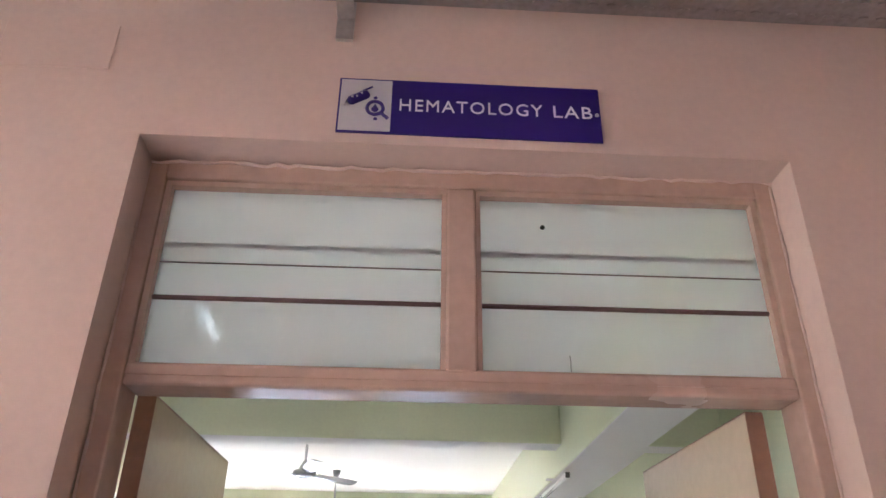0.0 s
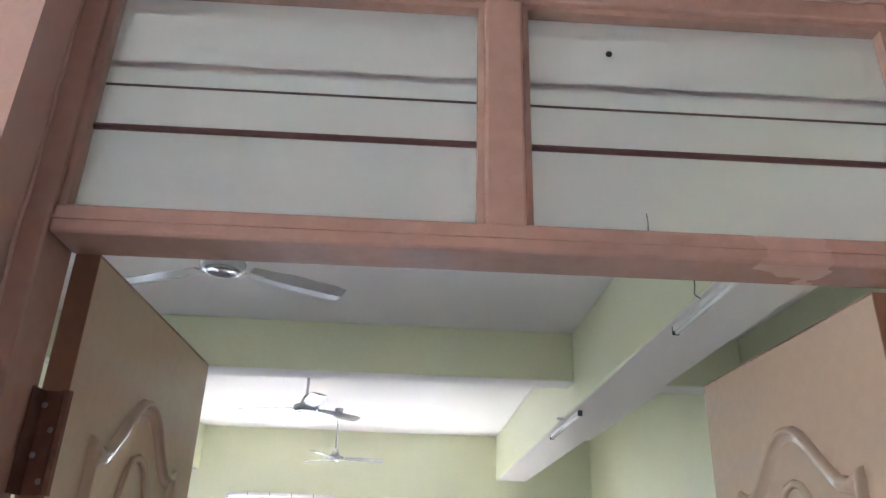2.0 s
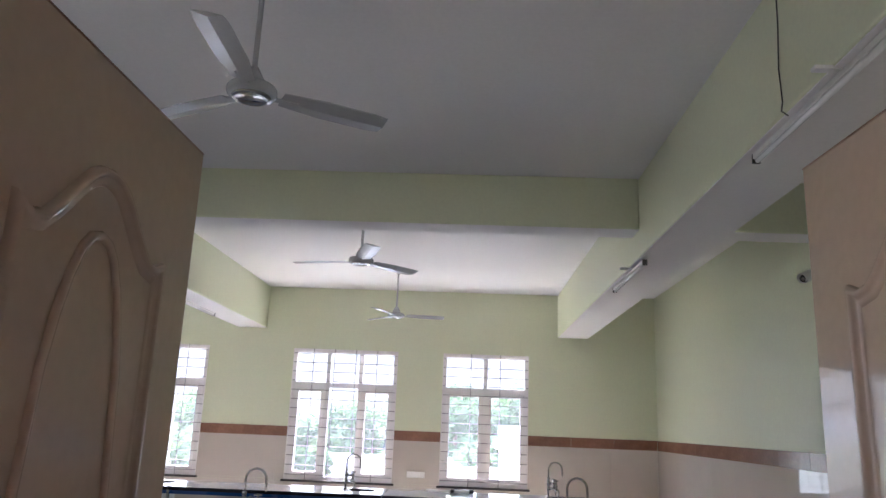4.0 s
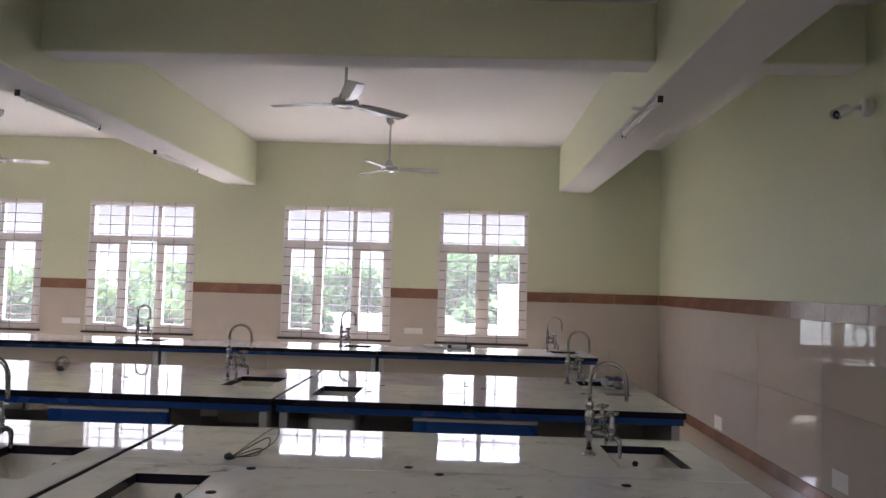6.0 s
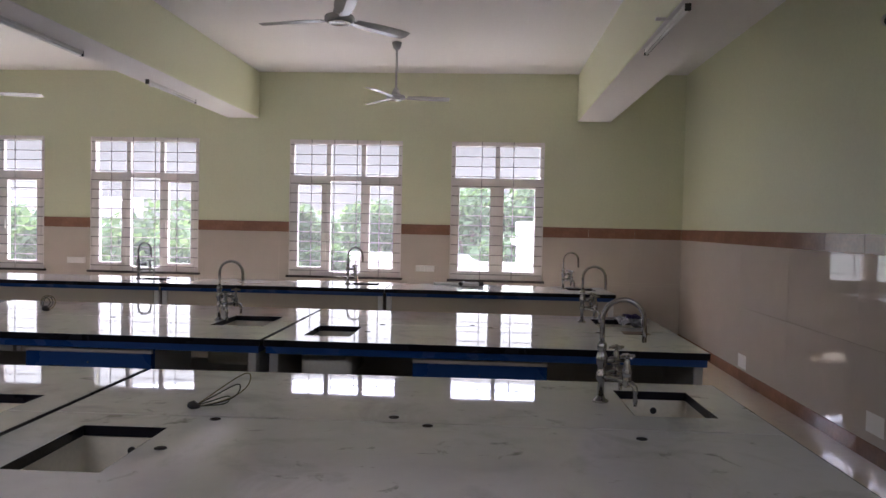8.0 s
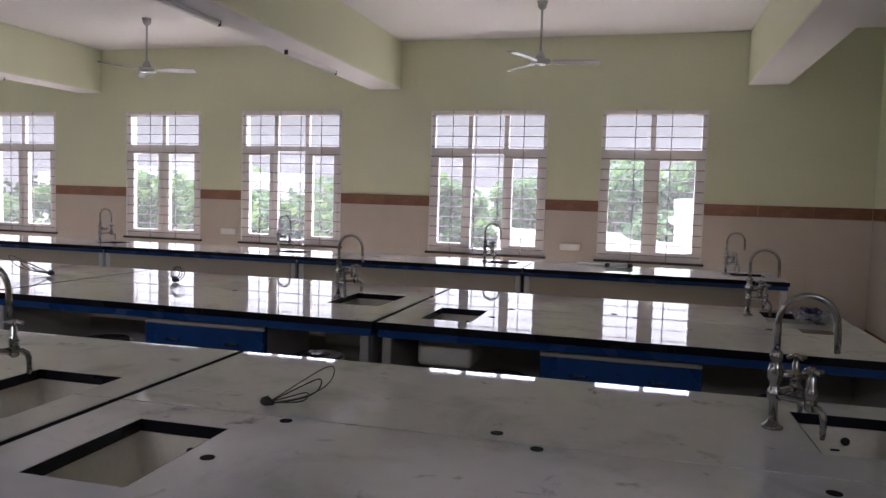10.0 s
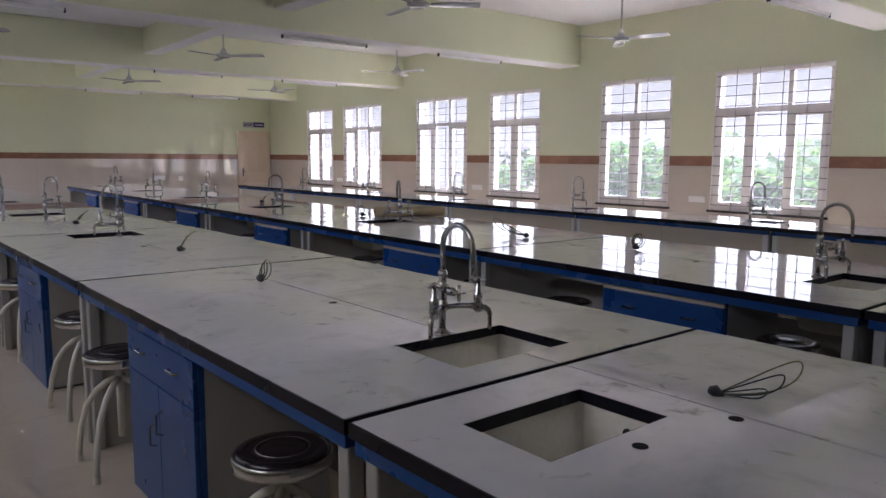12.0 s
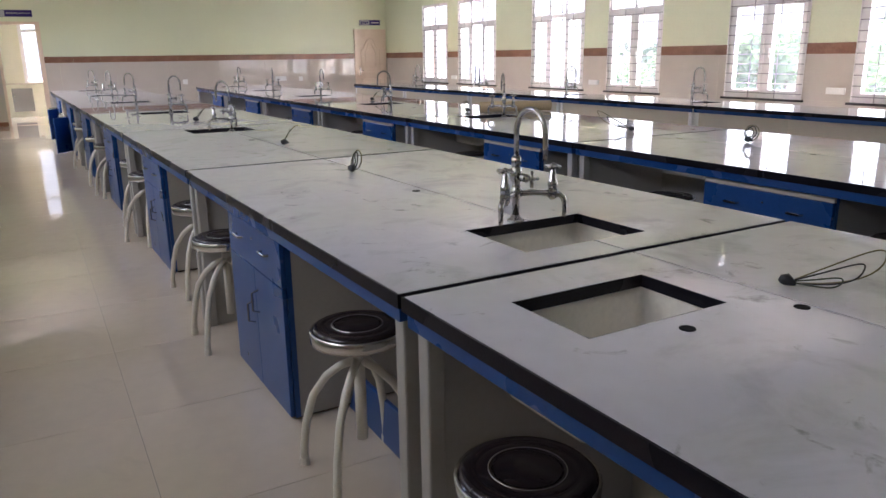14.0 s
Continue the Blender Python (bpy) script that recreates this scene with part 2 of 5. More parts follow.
def soft_box(x0, x1, y0, y1, z0, z1, r=0.005, seg=2):
    bm = boxes((x0, x1, y0, y1, z0, z1))
    bmesh.ops.bevel(bm, geom=bm.edges[:], offset=r, segments=seg, affect="EDGES", profile=0.5)
    return bm


def tube(bm, pts, r, n=8, cap=True):
    """A round bar along a line of points; r is one radius or one for each point."""
    pts = [Vector(p) for p in pts]
    rs = r if isinstance(r, (list, tuple)) else [r] * len(pts)
    side = None
    rings = []
    for i, p in enumerate(pts):
        d = (pts[min(i + 1, len(pts) - 1)] - pts[max(i - 1, 0)]).normalized()
        if side is None:
            side = d.orthogonal().normalized()
        side = (side - d * side.dot(d)).normalized()
        up = d.cross(side)
        rings.append([bm.verts.new(p + (side * math.cos(a) + up * math.sin(a)) * rs[i]) for a in (2 * math.pi * k / n for k in range(n))])
    for a, b in zip(rings, rings[1:]):
        for k in range(n):
            bm.faces.new((a[k], a[(k + 1) % n], b[(k + 1) % n], b[k]))
    if cap:
        bm.faces.new(rings[0][::-1])
        bm.faces.new(rings[-1])
    return bm


def lathe(bm, profile, n=24, at=(0, 0, 0)):
    """A body turned about the upright through at, from pairs of radius and height, low to high."""
    at = Vector(at)
    rings = []
    for r, z in profile:
        rings.append([bm.verts.new(at + Vector((r * math.cos(a), r * math.sin(a), z))) for a in (2 * math.pi * k / n for k in range(n))])
    for a, b in zip(rings, rings[1:]):
        for k in range(n):
            bm.faces.new((a[k], a[(k + 1) % n], b[(k + 1) % n], b[k]))
    bm.faces.new(rings[0][::-1])
    bm.faces.new(rings[-1])
    return bm


def arc(c, r, a0, a1, n, u, v):
    c, u, v = Vector(c), Vector(u), Vector(v)
    return [c + u * r * math.cos(radians(a)) + v * r * math.sin(radians(a)) for a in (a0 + (a1 - a0) * i / n for i in range(n + 1))]


def words(name, text, size, material, parent, m, width=None):
    cu = bpy.data.curves.new(name, "FONT")
    cu.body, cu.size, cu.extrude, cu.align_x, cu.align_y, cu.resolution_u = text, size, 0.0008, "CENTER", "CENTER", 3
    cu.space_character = 1.14
    tmp = new(name, cu)
    bpy.context.view_layer.update()
    me = bpy.data.meshes.new_from_object(tmp.evaluated_get(bpy.context.evaluated_depsgraph_get()))
    bpy.data.objects.remove(tmp)
    me.materials.clear()
    me.materials.append(material)
    ob = new(name, me)
    ob.parent = parent
    sx = width / max(v.co.x * 2 for v in me.vertices) if width else 1
    ob.matrix_basis = m @ Matrix.Diagonal((sx, 1, 1, 1))
    return ob


# ---- plan ----
EAST, WEST, NORTH, SOUTH = 4.285, -17.70, 14.32, 4.17     # inner faces of the room's walls
CEIL, BEAM_Z, CROSS_Z = 3.58, 2.95, 3.165
BAND0, BAND1 = 1.383, 1.522
DOOR_X0, DOOR_X1, DOOR_TOP, OUTER = 0.932, 2.327, 2.635, 3.965
WINDOWS = [(1.172, 2.432, 2), (-1.062, 0.500, 3), (-3.905, -2.347, 3), (-5.866, -4.582, 2),
           (-8.459, -7.175, 2), (-10.732, -9.102, 3), (-13.676, -12.050, 3), (-15.471, -14.180, 2)]
SILL_Z, HEAD_Z = 0.785, 2.657
BEAMS = [3.08, -1.73, -6.55, -11.43, -16.3]
STORE_Y0, STORE_Y1, STORE_TOP = 4.80, 5.67, 2.29


def pierced(lo, hi, holes):
    """The stretches of lo..hi between the holes."""
    out, at = [], lo
    for a, b in sorted(holes):
        if a > at:
            out.append((at, a))
        at = max(at, b)
    if at < hi:
        out.append((at, hi))
    return out


# ---- shell of the laboratory ----
holes = [(a, b) for a, b, _ in WINDOWS]
bm = bmesh.new()
box(bm, WEST - 0.23, EAST + 0.23, NORTH, NORTH + 0.23, -0.2, SILL_Z)
box(bm, WEST - 0.23, EAST + 0.23, NORTH, NORTH + 0.23, HEAD_Z, CEIL + 0.2)
for a, b in pierced(WEST - 0.23, EAST + 0.23, holes):
    box(bm, a, b, NORTH, NORTH + 0.23, SILL_Z, HEAD_Z)
structure("wall_north", bm, GREEN, "pale green painted wall with eight tall windows", "wall")
structure("wall_east", boxes((EAST, EAST + 0.23, OUTER, NORTH, -0.2, CEIL + 0.2)), GREEN, "pale green painted wall above cream tiles", "wall")
bm = bmesh.new()
box(bm, WEST - 0.2, WEST, SOUTH, STORE_Y0, -0.2, CEIL + 0.2)
box(bm, WEST - 0.2, WEST, STORE_Y1, NORTH, -0.2, CEIL + 0.2)
box(bm, WEST - 0.2, WEST, STORE_Y0, STORE_Y1, STORE_TOP, CEIL + 0.2)
structure("wall_west", bm, GREEN, "pale green painted end wall above cream tiles", "wall")
MIDW = 4.11
for nm, y0, y1, mt, lb in (("wall_south", MIDW, SOUTH, GREEN, "pale green inner face of the door wall"), ("wall_corridor", OUTER, MIDW, PINK, "salmon painted corridor wall around the laboratory door")):
    bm = bmesh.new()
    box(bm, WEST - 0.2, EAST, y0, y1, DOOR_TOP, CEIL + 0.2)
    box(bm, WEST - 0.2, DOOR_X0, y0, y1, -0.2, 2.15)
    box(bm, DOOR_X1, EAST, y0, y1, -0.2, 2.15)
    # gaps for the unseen vents, added only to let fill light in
    for a, b in pierced(WEST - 0.2, EAST, FILL_VENTS + [(DOOR_X0, DOOR_X1)]):
        box(bm, a, b, y0, y1, 2.15, DOOR_TOP)
    structure(nm, bm, mt, lb, "wall")
structure("ceiling", boxes((WEST, EAST, SOUTH, NORTH, CEIL, CEIL + 0.15)), WHITE, "white painted ceiling between beams", "ceiling")

# beams: green cheeks, white undersides
for x in BEAMS:
    b = structure("beam", soft_box(x - 0.226, x + 0.226, SOUTH, NORTH, BEAM_Z, CEIL, 0.012), GREEN, "pale green ceiling beam with white underside", "beam")
    part("underside", boxes((x - 0.217, x + 0.217, SOUTH, NORTH, BEAM_Z - 0.004, BEAM_Z + 0.002)), WHITE, b)
edges_x = sorted([WEST, EAST] + [v for x in BEAMS for v in (x - 0.226, x + 0.226)])
for a, b in zip(edges_x[::2], edges_x[1::2]):
    o = structure("cross_beam", soft_box(a, b, 8.98, 9.25, CROSS_Z, CEIL, 0.01), GREEN, "pale green cross beam with white underside", "beam")
    part("underside", boxes((a, b, 8.99, 9.24, CROSS_Z - 0.004, CROSS_Z + 0.002)), WHITE, o)


# ---- corridor outside the door ----
structure("corridor_floor", boxes((-2.2, 3.12, -0.15, OUTER, -0.12, 0.0)), FLOOR_TILE, "cream tiled corridor floor", "floor")
structure("corridor_ceiling", boxes((-2.2, 3.12, -0.15, OUTER, 3.42, 3.6)), WHITE, "white corridor ceiling", "ceiling")
structure("corridor_wall_south", boxes((-2.2, 3.12, -0.15, 0.0, -0.12, 3.42)), PINK, "salmon plain corridor wall", "wall")
structure("corridor_end", boxes((2.98, 3.12, 0.0, OUTER, 0, 3.42)), PINK, "salmon corridor end wall", "wall")
# added out of view: the gap between them sets the corridor's daylight
structure("corridor_parapet", boxes((-2.2, -2.05, 0.0, OUTER, 0, 0.95), (-2.2, -2.05, 0.0, OUTER, 2.0, 3.42)), PINK, "unseen salmon parapet and lintel, added to limit daylight at the open corridor end", "wall")


# ---- windows ----
def window(i, x0, x1, lights):
    w = thing("window_%d" % i, "white framed window with %d lights and steel bars" % lights, "window", "windows of the laboratory")
    w["kind"] = "structure"
    y0, y1 = NORTH + 0.02, NORTH + 0.085
    ft = 0.055
    z_tr = SILL_Z + (HEAD_Z - SILL_Z) * 0.70
    bm = boxes((x0, x0 + ft, y0, y1, SILL_Z, HEAD_Z), (x1 - ft, x1, y0, y1, SILL_Z, HEAD_Z),
               (x0 + ft, x1 - ft, y0, y1, SILL_Z, SILL_Z + ft), (x0 + ft, x1 - ft, y0, y1, HEAD_Z - ft, HEAD_Z),
               (x0 + ft, x1 - ft, y0, y1, z_tr, z_tr + 0.07))
    n = lights
    inner = (x1 - x0 - 2 * ft)
    cuts = [x0 + ft + inner * k / n for k in range(1, n)]
    for c in cuts:
        box(bm, c - 0.03, c + 0.03, y0 + 0.002, y1 - 0.002, SILL_Z + ft, z_tr)
        box(bm, c - 0.03, c + 0.03, y0 + 0.002, y1 - 0.002, z_tr + 0.07, HEAD_Z - ft)
    part("window_frame", bm, WIN_FRAME, w)
    xs = [x0 + ft] + cuts + [x1 - ft]
    for k in range(n):
        a = xs[k] + (0.03 if k else 0)
        b = xs[k + 1] - (0.03 if k < n - 1 else 0)
        part("pane", boxes((a, b, y0 + 0.03, y0 + 0.034, z_tr + 0.07, HEAD_Z - ft)), GLASS, w)
        if n == 2 or k != 1:
            z0, z1 = SILL_Z + ft, z_tr
            st = 0.062
            s = part("sash", boxes((a, a + st, y0 - 0.012, y1 - 0.01, z0, z1), (b - st, b, y0 - 0.012, y1 - 0.01, z0, z1),
                                   (a + st, b - st, y0 - 0.012, y1 - 0.01, z0, z0 + st), (a + st, b - st, y0 - 0.012, y1 - 0.01, z1 - st, z1)), WIN_FRAME, w)
            part("pane", boxes((a + st, b - st, y0 + 0.03, y0 + 0.034, z0 + st, z1 - st)), GLASS, s)
            hx = b - st / 2 if k == 0 else a + st / 2
            part("handle", soft_box(hx - 0.008, hx + 0.008, y0 - 0.035, y0 - 0.012, z0 + 0.50, z0 + 0.63, 0.004), PLASTIC, s)
        else:
            part("pane", boxes((a, b, y0 + 0.03, y0 + 0.034, SILL_Z + ft, z_tr)), GLASS, w)
    # bars on the room side
    for k in range(14):
        z = SILL_Z + 0.07 + (HEAD_Z - SILL_Z - 0.14) * k / 13
        part("bar", tube(bmesh.new(), [(x0 + 0.004, NORTH - 0.004, z), (x1 - 0.004, NORTH - 0.004, z)], 0.0062, 6), ROD, w)
    nv = 4 if n == 3 else 2
    for k in range(nv):
        x = x0 + (x1 - x0) * (k + 1 - 0.03) / (nv + 0.94)
        part("bar", tube(bmesh.new(), [(x, NORTH - 0.011, SILL_Z), (x, NORTH - 0.011, HEAD_Z)], 0.0062, 6), ROD, w)
    part("bar_frame", boxes((x0, x0 + 0.012, NORTH - 0.012, NORTH + 0.004, SILL_Z, HEAD_Z), (x1 - 0.012, x1, NORTH - 0.012, NORTH + 0.004, SILL_Z, HEAD_Z),
                            (x0 + 0.012, x1 - 0.012, NORTH - 0.012, NORTH + 0.004, HEAD_Z - 0.012, HEAD_Z)), WIN_FRAME, w)
    part("window_sill", soft_box(x0 - 0.03, x1 + 0.03, NORTH - 0.05, NORTH + 0.015, SILL_Z - 0.03, SILL_Z, 0.004), SILL, w, "dark granite sill")
    return w


for i, (a, b, n) in enumerate(WINDOWS):
    window(i + 1, a, b, n)

# ---- laboratory door, frame and ventilator ----
fr = thing("door_frame", "tan gloss painted frame with frosted louvre ventilator over open doors", "door frame")
fr["kind"] = "structure"
fr.matrix_basis = pose(1.63, 4.09, 2.14, 0, -0.35, 0) @ pose(-1.63, -4.09, -2.14)
FY0, FY1 = 4.055, 4.145
fx = [0.935, 0.977, 1.588, 1.652, 2.285, 2.325]
part("jamb", soft_box(fx[0], fx[1] - 0.004, FY0, FY1, 0, 2.632, 0.004), FRAME_PAINT, fr)
part("jamb", soft_box(fx[4] + 0.004, fx[5], FY0, FY1, 0, 2.632, 0.004), FRAME_PAINT, fr)
part("head", soft_box(fx[1] - 0.004, fx[4] + 0.004, FY0, FY1, 2.59, 2.632, 0.004), FRAME_PAINT, fr)
part("transom", soft_box(fx[1] - 0.004, fx[4] + 0.004, FY0, FY1, 2.127, 2.172, 0.008, 3), FRAME_PAINT, fr)
part("mullion", soft_box(fx[2], fx[3], FY0, FY1, 2.164, 2.59, 0.006), FRAME_PAINT, fr)
part("bead", boxes((fx[1], fx[4], FY0 - 0.003, FY0 + 0.004, 2.146, 2.150)), FRAME_PAINT, fr)
seam = random.Random(12)
pts = [(0.93 + 1.40 * k / 60, FY0 - 0.001 + seam.uniform(-0.002, 0.002), 2.630 + seam.uniform(-0.004, 0.004)) for k in range(61)]
part("plaster_seam", tube(bmesh.new(), pts, [seam.uniform(0.002, 0.0055) for _ in pts], 6), PINK, fr, "ragged plaster seam over the frame")
for x in (0.936, 2.324):
    pts = [(x + seam.uniform(-0.002, 0.002), FY0 - 0.001, 2.62 * k / 60) for k in range(61)]
    part("plaster_seam", tube(bmesh.new(), pts, [seam.uniform(0.001, 0.004) for _ in pts], 6), PINK, fr)
for a, b in ((fx[1], fx[2]), (fx[3], fx[4])):
    part("bead", boxes((a - 0.003, a + 0.010, 4.066, 4.088, 2.166, 2.59), (b - 0.010, b + 0.003, 4.066, 4.088, 2.166, 2.59),
                       (a + 0.010, b - 0.010, 4.066, 4.088, 2.578, 2.592), (a + 0.010, b - 0.010, 4.066, 4.088, 2.164, 2.174)), FRAME_PAINT, fr)
    part("pane", boxes((a, b, 4.106, 4.110, 2.17, 2.452)), FROST, fr, "frosted lower louvre")
    part("pane", boxes((a, b, 4.090, 4.094, 2.404, 2.59)), FROST, fr, "frosted upper louvre")
    part("louvre_edge", boxes((a, b, 4.0895, 4.0945, 2.4028, 2.4040)), ROD_BROWN, fr, "dark lower edge of the louvre")
    part("rod", tube(bmesh.new(), [(a, 4.086, 2.320), (b, 4.086, 2.320)], 0.0055, 8), ROD_BROWN, fr, "dark brown steel rod")
    part("rod", tube(bmesh.new(), [(a, 4.0965, 2.447), (b, 4.0965, 2.447)], 0.0055, 8), ROD_BROWN, fr, "dark brown steel rod")
part("crack", tube(bmesh.new(), [(1.846, 4.1045, 2.222), (1.8475, 4.1045, 2.210), (1.8465, 4.1045, 2.196), (1.849, 4.1045, 2.178)], [0.0008, 0.0006, 0.0009, 0.0004], 6), DARK, fr, "short crack in the glass")
part("speck", lathe(bmesh.new(), [(0.006, -0.002), (0.005, 0.002)], 8), DARK, fr).matrix_basis = pose(1.803, 4.089, 2.515, 90)


def moulding(pts, r):
    return tube(bmesh.new(), pts, r, 8)


def ogee(loop, y, face):
    """A pressed border round a closed outline on a leaf: a rounded outer ridge, then a long hollow slope inwards."""
    profile = [(-0.004, -0.001), (-0.002, 0.007), (0.003, 0.0125), (0.008, 0.0125), (0.011, 0.008), (0.016, 0.003), (0.021, 0.0035), (0.026, -0.001)]
    bm = bmesh.new()
    n = len(loop)
    area = sum(a[0] * b[1] - b[0] * a[1] for a, b in zip(loop, loop[1:] + loop[:1]))
    turn = 1 if area > 0 else -1
    rings = []
    for i in range(n):
        p, q, w = (Vector(loop[j % n]) for j in (i - 1, i, i + 1))
        d0, d1 = (q - p).normalized(), (w - q).normalized()
        n0, n1 = Vector((-d0.y, d0.x)) * turn, Vector((-d1.y, d1.x)) * turn
        mid = (n0 + n1).normalized()
        mid /= max(0.5, mid.dot(n0))
        rings.append([bm.verts.new((q.x + mid.x * o, y + face * h, q.y + mid.y * o)) for o, h in profile])
    for i in range(n):
        a, b = rings[i], rings[(i + 1) % n]
        for k in range(len(profile) - 1):
            bm.faces.new((a[k], a[k + 1], b[k + 1], b[k]))
    bmesh.ops.recalc_face_normals(bm, faces=bm.faces[:])
    return bm


def door_leaf(name, hx, sign, label, angle):
    """A leaf that stands open at a right angle; its local x runs from the hinge to the tip, its face looks along y."""
    w, h, t = 0.658, 2.130, 0.036
    d = thing(name, label, "door")
    d["kind"] = "structure"
    part("panel", soft_box(0, w, -t / 2, t / 2, 0.012, h, 0.003), LEAF_PAINT, d)
    part("edge", boxes((-0.002, 0.0005, -t / 2 - 0.001, t / 2 + 0.001, 0.012, h), (0, w, -t / 2, t / 2, h, h + 0.002)), LEAF_EDGE, d, "brown painted edge")
    for f in (1, -1):
        y = f * (t / 2 + 0.001)
        c, hw = w / 2 - 0.012, 0.208
        for zb, zt in ((0.98, 1.873), (0.16, 0.72)):
            half = [(-hw, zt), (-hw + 0.03, zt - 0.012), (-hw + 0.06, zt - 0.006), (-0.125, zt + 0.012), (-0.10, zt + 0.036), (-0.075, zt + 0.062), (-0.05, zt + 0.084), (-0.025, zt + 0.096), (0, zt + 0.099)]
            top = [(c + x, z) for x, z in half] + [(c - x, z) for x, z in half[-2::-1]]
            part("moulding", ogee([(c - hw, zb)] + top + [(c + hw, zb)], y, f), LEAF_PAINT, d, smooth=True)
            arch = [(-0.125, zb + 0.10), (-0.118, zt - 0.40), (-0.10, zt - 0.20), (-0.085, zt - 0.13), (-0.068, zt - 0.075), (-0.045, zt - 0.028), (-0.025, zt - 0.008), (0, zt - 0.001)]
            if zt < 1:
                arch = [(-0.125, zb + 0.10), (-0.12, zt - 0.20), (-0.09, zt - 0.09), (-0.045, zt - 0.025), (0, zt - 0.002)]
            inner = [(c + x, z) for x, z in arch] + [(c - x, z) for x, z in arch[-2::-1]]
            inner.append(inner[0])
            part("moulding", moulding([(x, y, z) for x, z in inner], 0.008), LEAF_PAINT, d, smooth=True)
    for z in (1.78, 1.02, 0.25):
        a, b = sorted((sign * 0.0115, sign * 0.0150))
        hg = part("hinge", boxes((-0.036, -0.003, a, b, z, z + 0.14), (-0.0045, -0.0022, -0.0165, 0.0165, z, z + 0.14)), COPPER, d, "oxidised steel butt hinge")
        part("knuckle", tube(bmesh.new(), [(-0.006, -0.020 * sign, z), (-0.006, -0.020 * sign, z + 0.14)], 0.008, 8), COPPER, hg)
        for k in range(4):
            part("screw", lathe(bmesh.new(), [(0.0045, 0), (0.0035, 0.0015)], 8), STEEL, hg).matrix_basis = pose(-0.0046, -0.008 + 0.016 * (k % 2), z + 0.018 + 0.034 * k, 0, -90)
    d.matrix_basis = pose(hx, 4.158, 0, 0, 0, angle)
    return d


door_leaf("door_1", 0.992, 1, "beige gloss door leaf with arched mouldings, standing open", 89.3)
door_leaf("door_2", 2.236, -1, "beige gloss door leaf with arched mouldings, standing open", 91.6)

# name board over the door
sg = thing("name_board", "navy and silver name board over the laboratory door", "sign", "", pose(1.629, OUTER, 2.732, 90))
part("board", boxes((-0.289, 0.289, -0.073, 0.073, 0.001, 0.006)), SIGN_BLUE, sg)
part("icon_field", boxes((-0.285, -0.173, -0.069, 0.069, 0.006, 0.0072)), SIGN_GREY, sg, "silver field with a blue emblem")
words("lettering", "HEMATOLOGY", 0.046, LETTER, sg, pose(0.001, 0.002, 0.0075), 0.318)
words("lettering", "LAB", 0.046, LETTER, sg, pose(0.226, 0.002, 0.0075), 0.089)
part("emblem", tube(bmesh.new(), [(-0.268, 0.004, 0.0066), (-0.262, 0.008, 0.0066), (-0.229, 0.028, 0.0066), (-0.225, 0.031, 0.0066)], [0.006, 0.0115, 0.0115, 0.009], 10), SIGN_BLUE, sg)
part("emblem", tube(bmesh.new(), [(-0.236, 0.038, 0.0078), (-0.216, 0.050, 0.0078)], 0.0022, 6), SIGN_BLUE, sg)
for x, y in ((-0.258, 0.013), (-0.248, 0.015), (-0.238, 0.024)):
    part("emblem_dot", lathe(bmesh.new(), [(0.0028, 0.0150), (0.0026, 0.0184), (0.0004, 0.0186)], 8, (x, y, 0)), SIGN_GREY, sg)
part("emblem", tube(bmesh.new(), arc((-0.208, -0.008, 0.0070), 0.0175, 0, 360, 24, (1, 0, 0), (0, 1, 0)), 0.0042, 6), SIGN_BLUE, sg)
part("emblem", tube(bmesh.new(), [(-0.194, -0.022, 0.0072), (-0.179, -0.036, 0.0072)], 0.0042, 6), SIGN_BLUE, sg)
part("emblem", lathe(bmesh.new(), [(0.008, 0.0072), (0.006, 0.0082), (0.0005, 0.0083)], 12, (-0.208, -0.011, 0)), SIGN_BLUE, sg)
part("emblem", tube(bmesh.new(), [(-0.208, -0.008, 0.0076), (-0.208, 0.003, 0.0076)], [0.006, 0.0008], 8), SIGN_BLUE, sg)
for x, y in ((-0.208, 0.020), (-0.206, -0.037)):
    part("emblem", lathe(bmesh.new(), [(0.0045, 0.0072), (0.004, 0.0080), (0.0004, 0.0081)], 10, (x, y, 0)), SIGN_BLUE, sg)
for x in (-0.279, 0.281):
    part("screw", lathe(bmesh.new(), [(0.005, 0.006), (0.004, 0.009)], 10), STEEL, sg).matrix_basis = pose(x, 0, 0)

# perforated cable tray along the corridor wall
tray = thing("cable_tray", "perforated galvanised cable tray under the corridor ceiling", "cable tray")
TZ = 2.985
TRAY = mat("weathered_galvanised_steel", (0.26, 0.23, 0.22), 0.5, 0.6, vary=0.25, scale=14, bump=0.08)
part("tray_bottom", boxes((-0.9, 7.8, OUTER - 0.36, OUTER - 0.06, TZ, TZ + 0.003)), TRAY, tray)
part("tray_flange", boxes((-0.9, 7.8, OUTER - 0.06, OUTER - 0.057, TZ, TZ + 0.05)), TRAY, tray)
part("tray_flange", boxes((-0.9, 7.8, OUTER - 0.363, OUTER - 0.36, TZ, TZ + 0.05)), TRAY, tray)
bm = bmesh.new()
for i in range(110):
    for j in range(6):
        x, y = -0.7 + i * 0.042 + (0.021 if j % 2 else 0), OUTER - 0.085 - j * 0.045
        c = [bm.verts.new((x + 0.013 * math.cos(a), y + 0.006 * math.sin(a), TZ - 0.004)) for a in (2 * math.pi * k / 8 for k in range(8))]
        d2 = [bm.verts.new((v.co.x, v.co.y, TZ + 0.001)) for v in c]
        bm.faces.new(c)
        for k in range(8):
            bm.faces.new((c[k], d2[k], d2[(k + 1) % 8], c[(k + 1) % 8]))
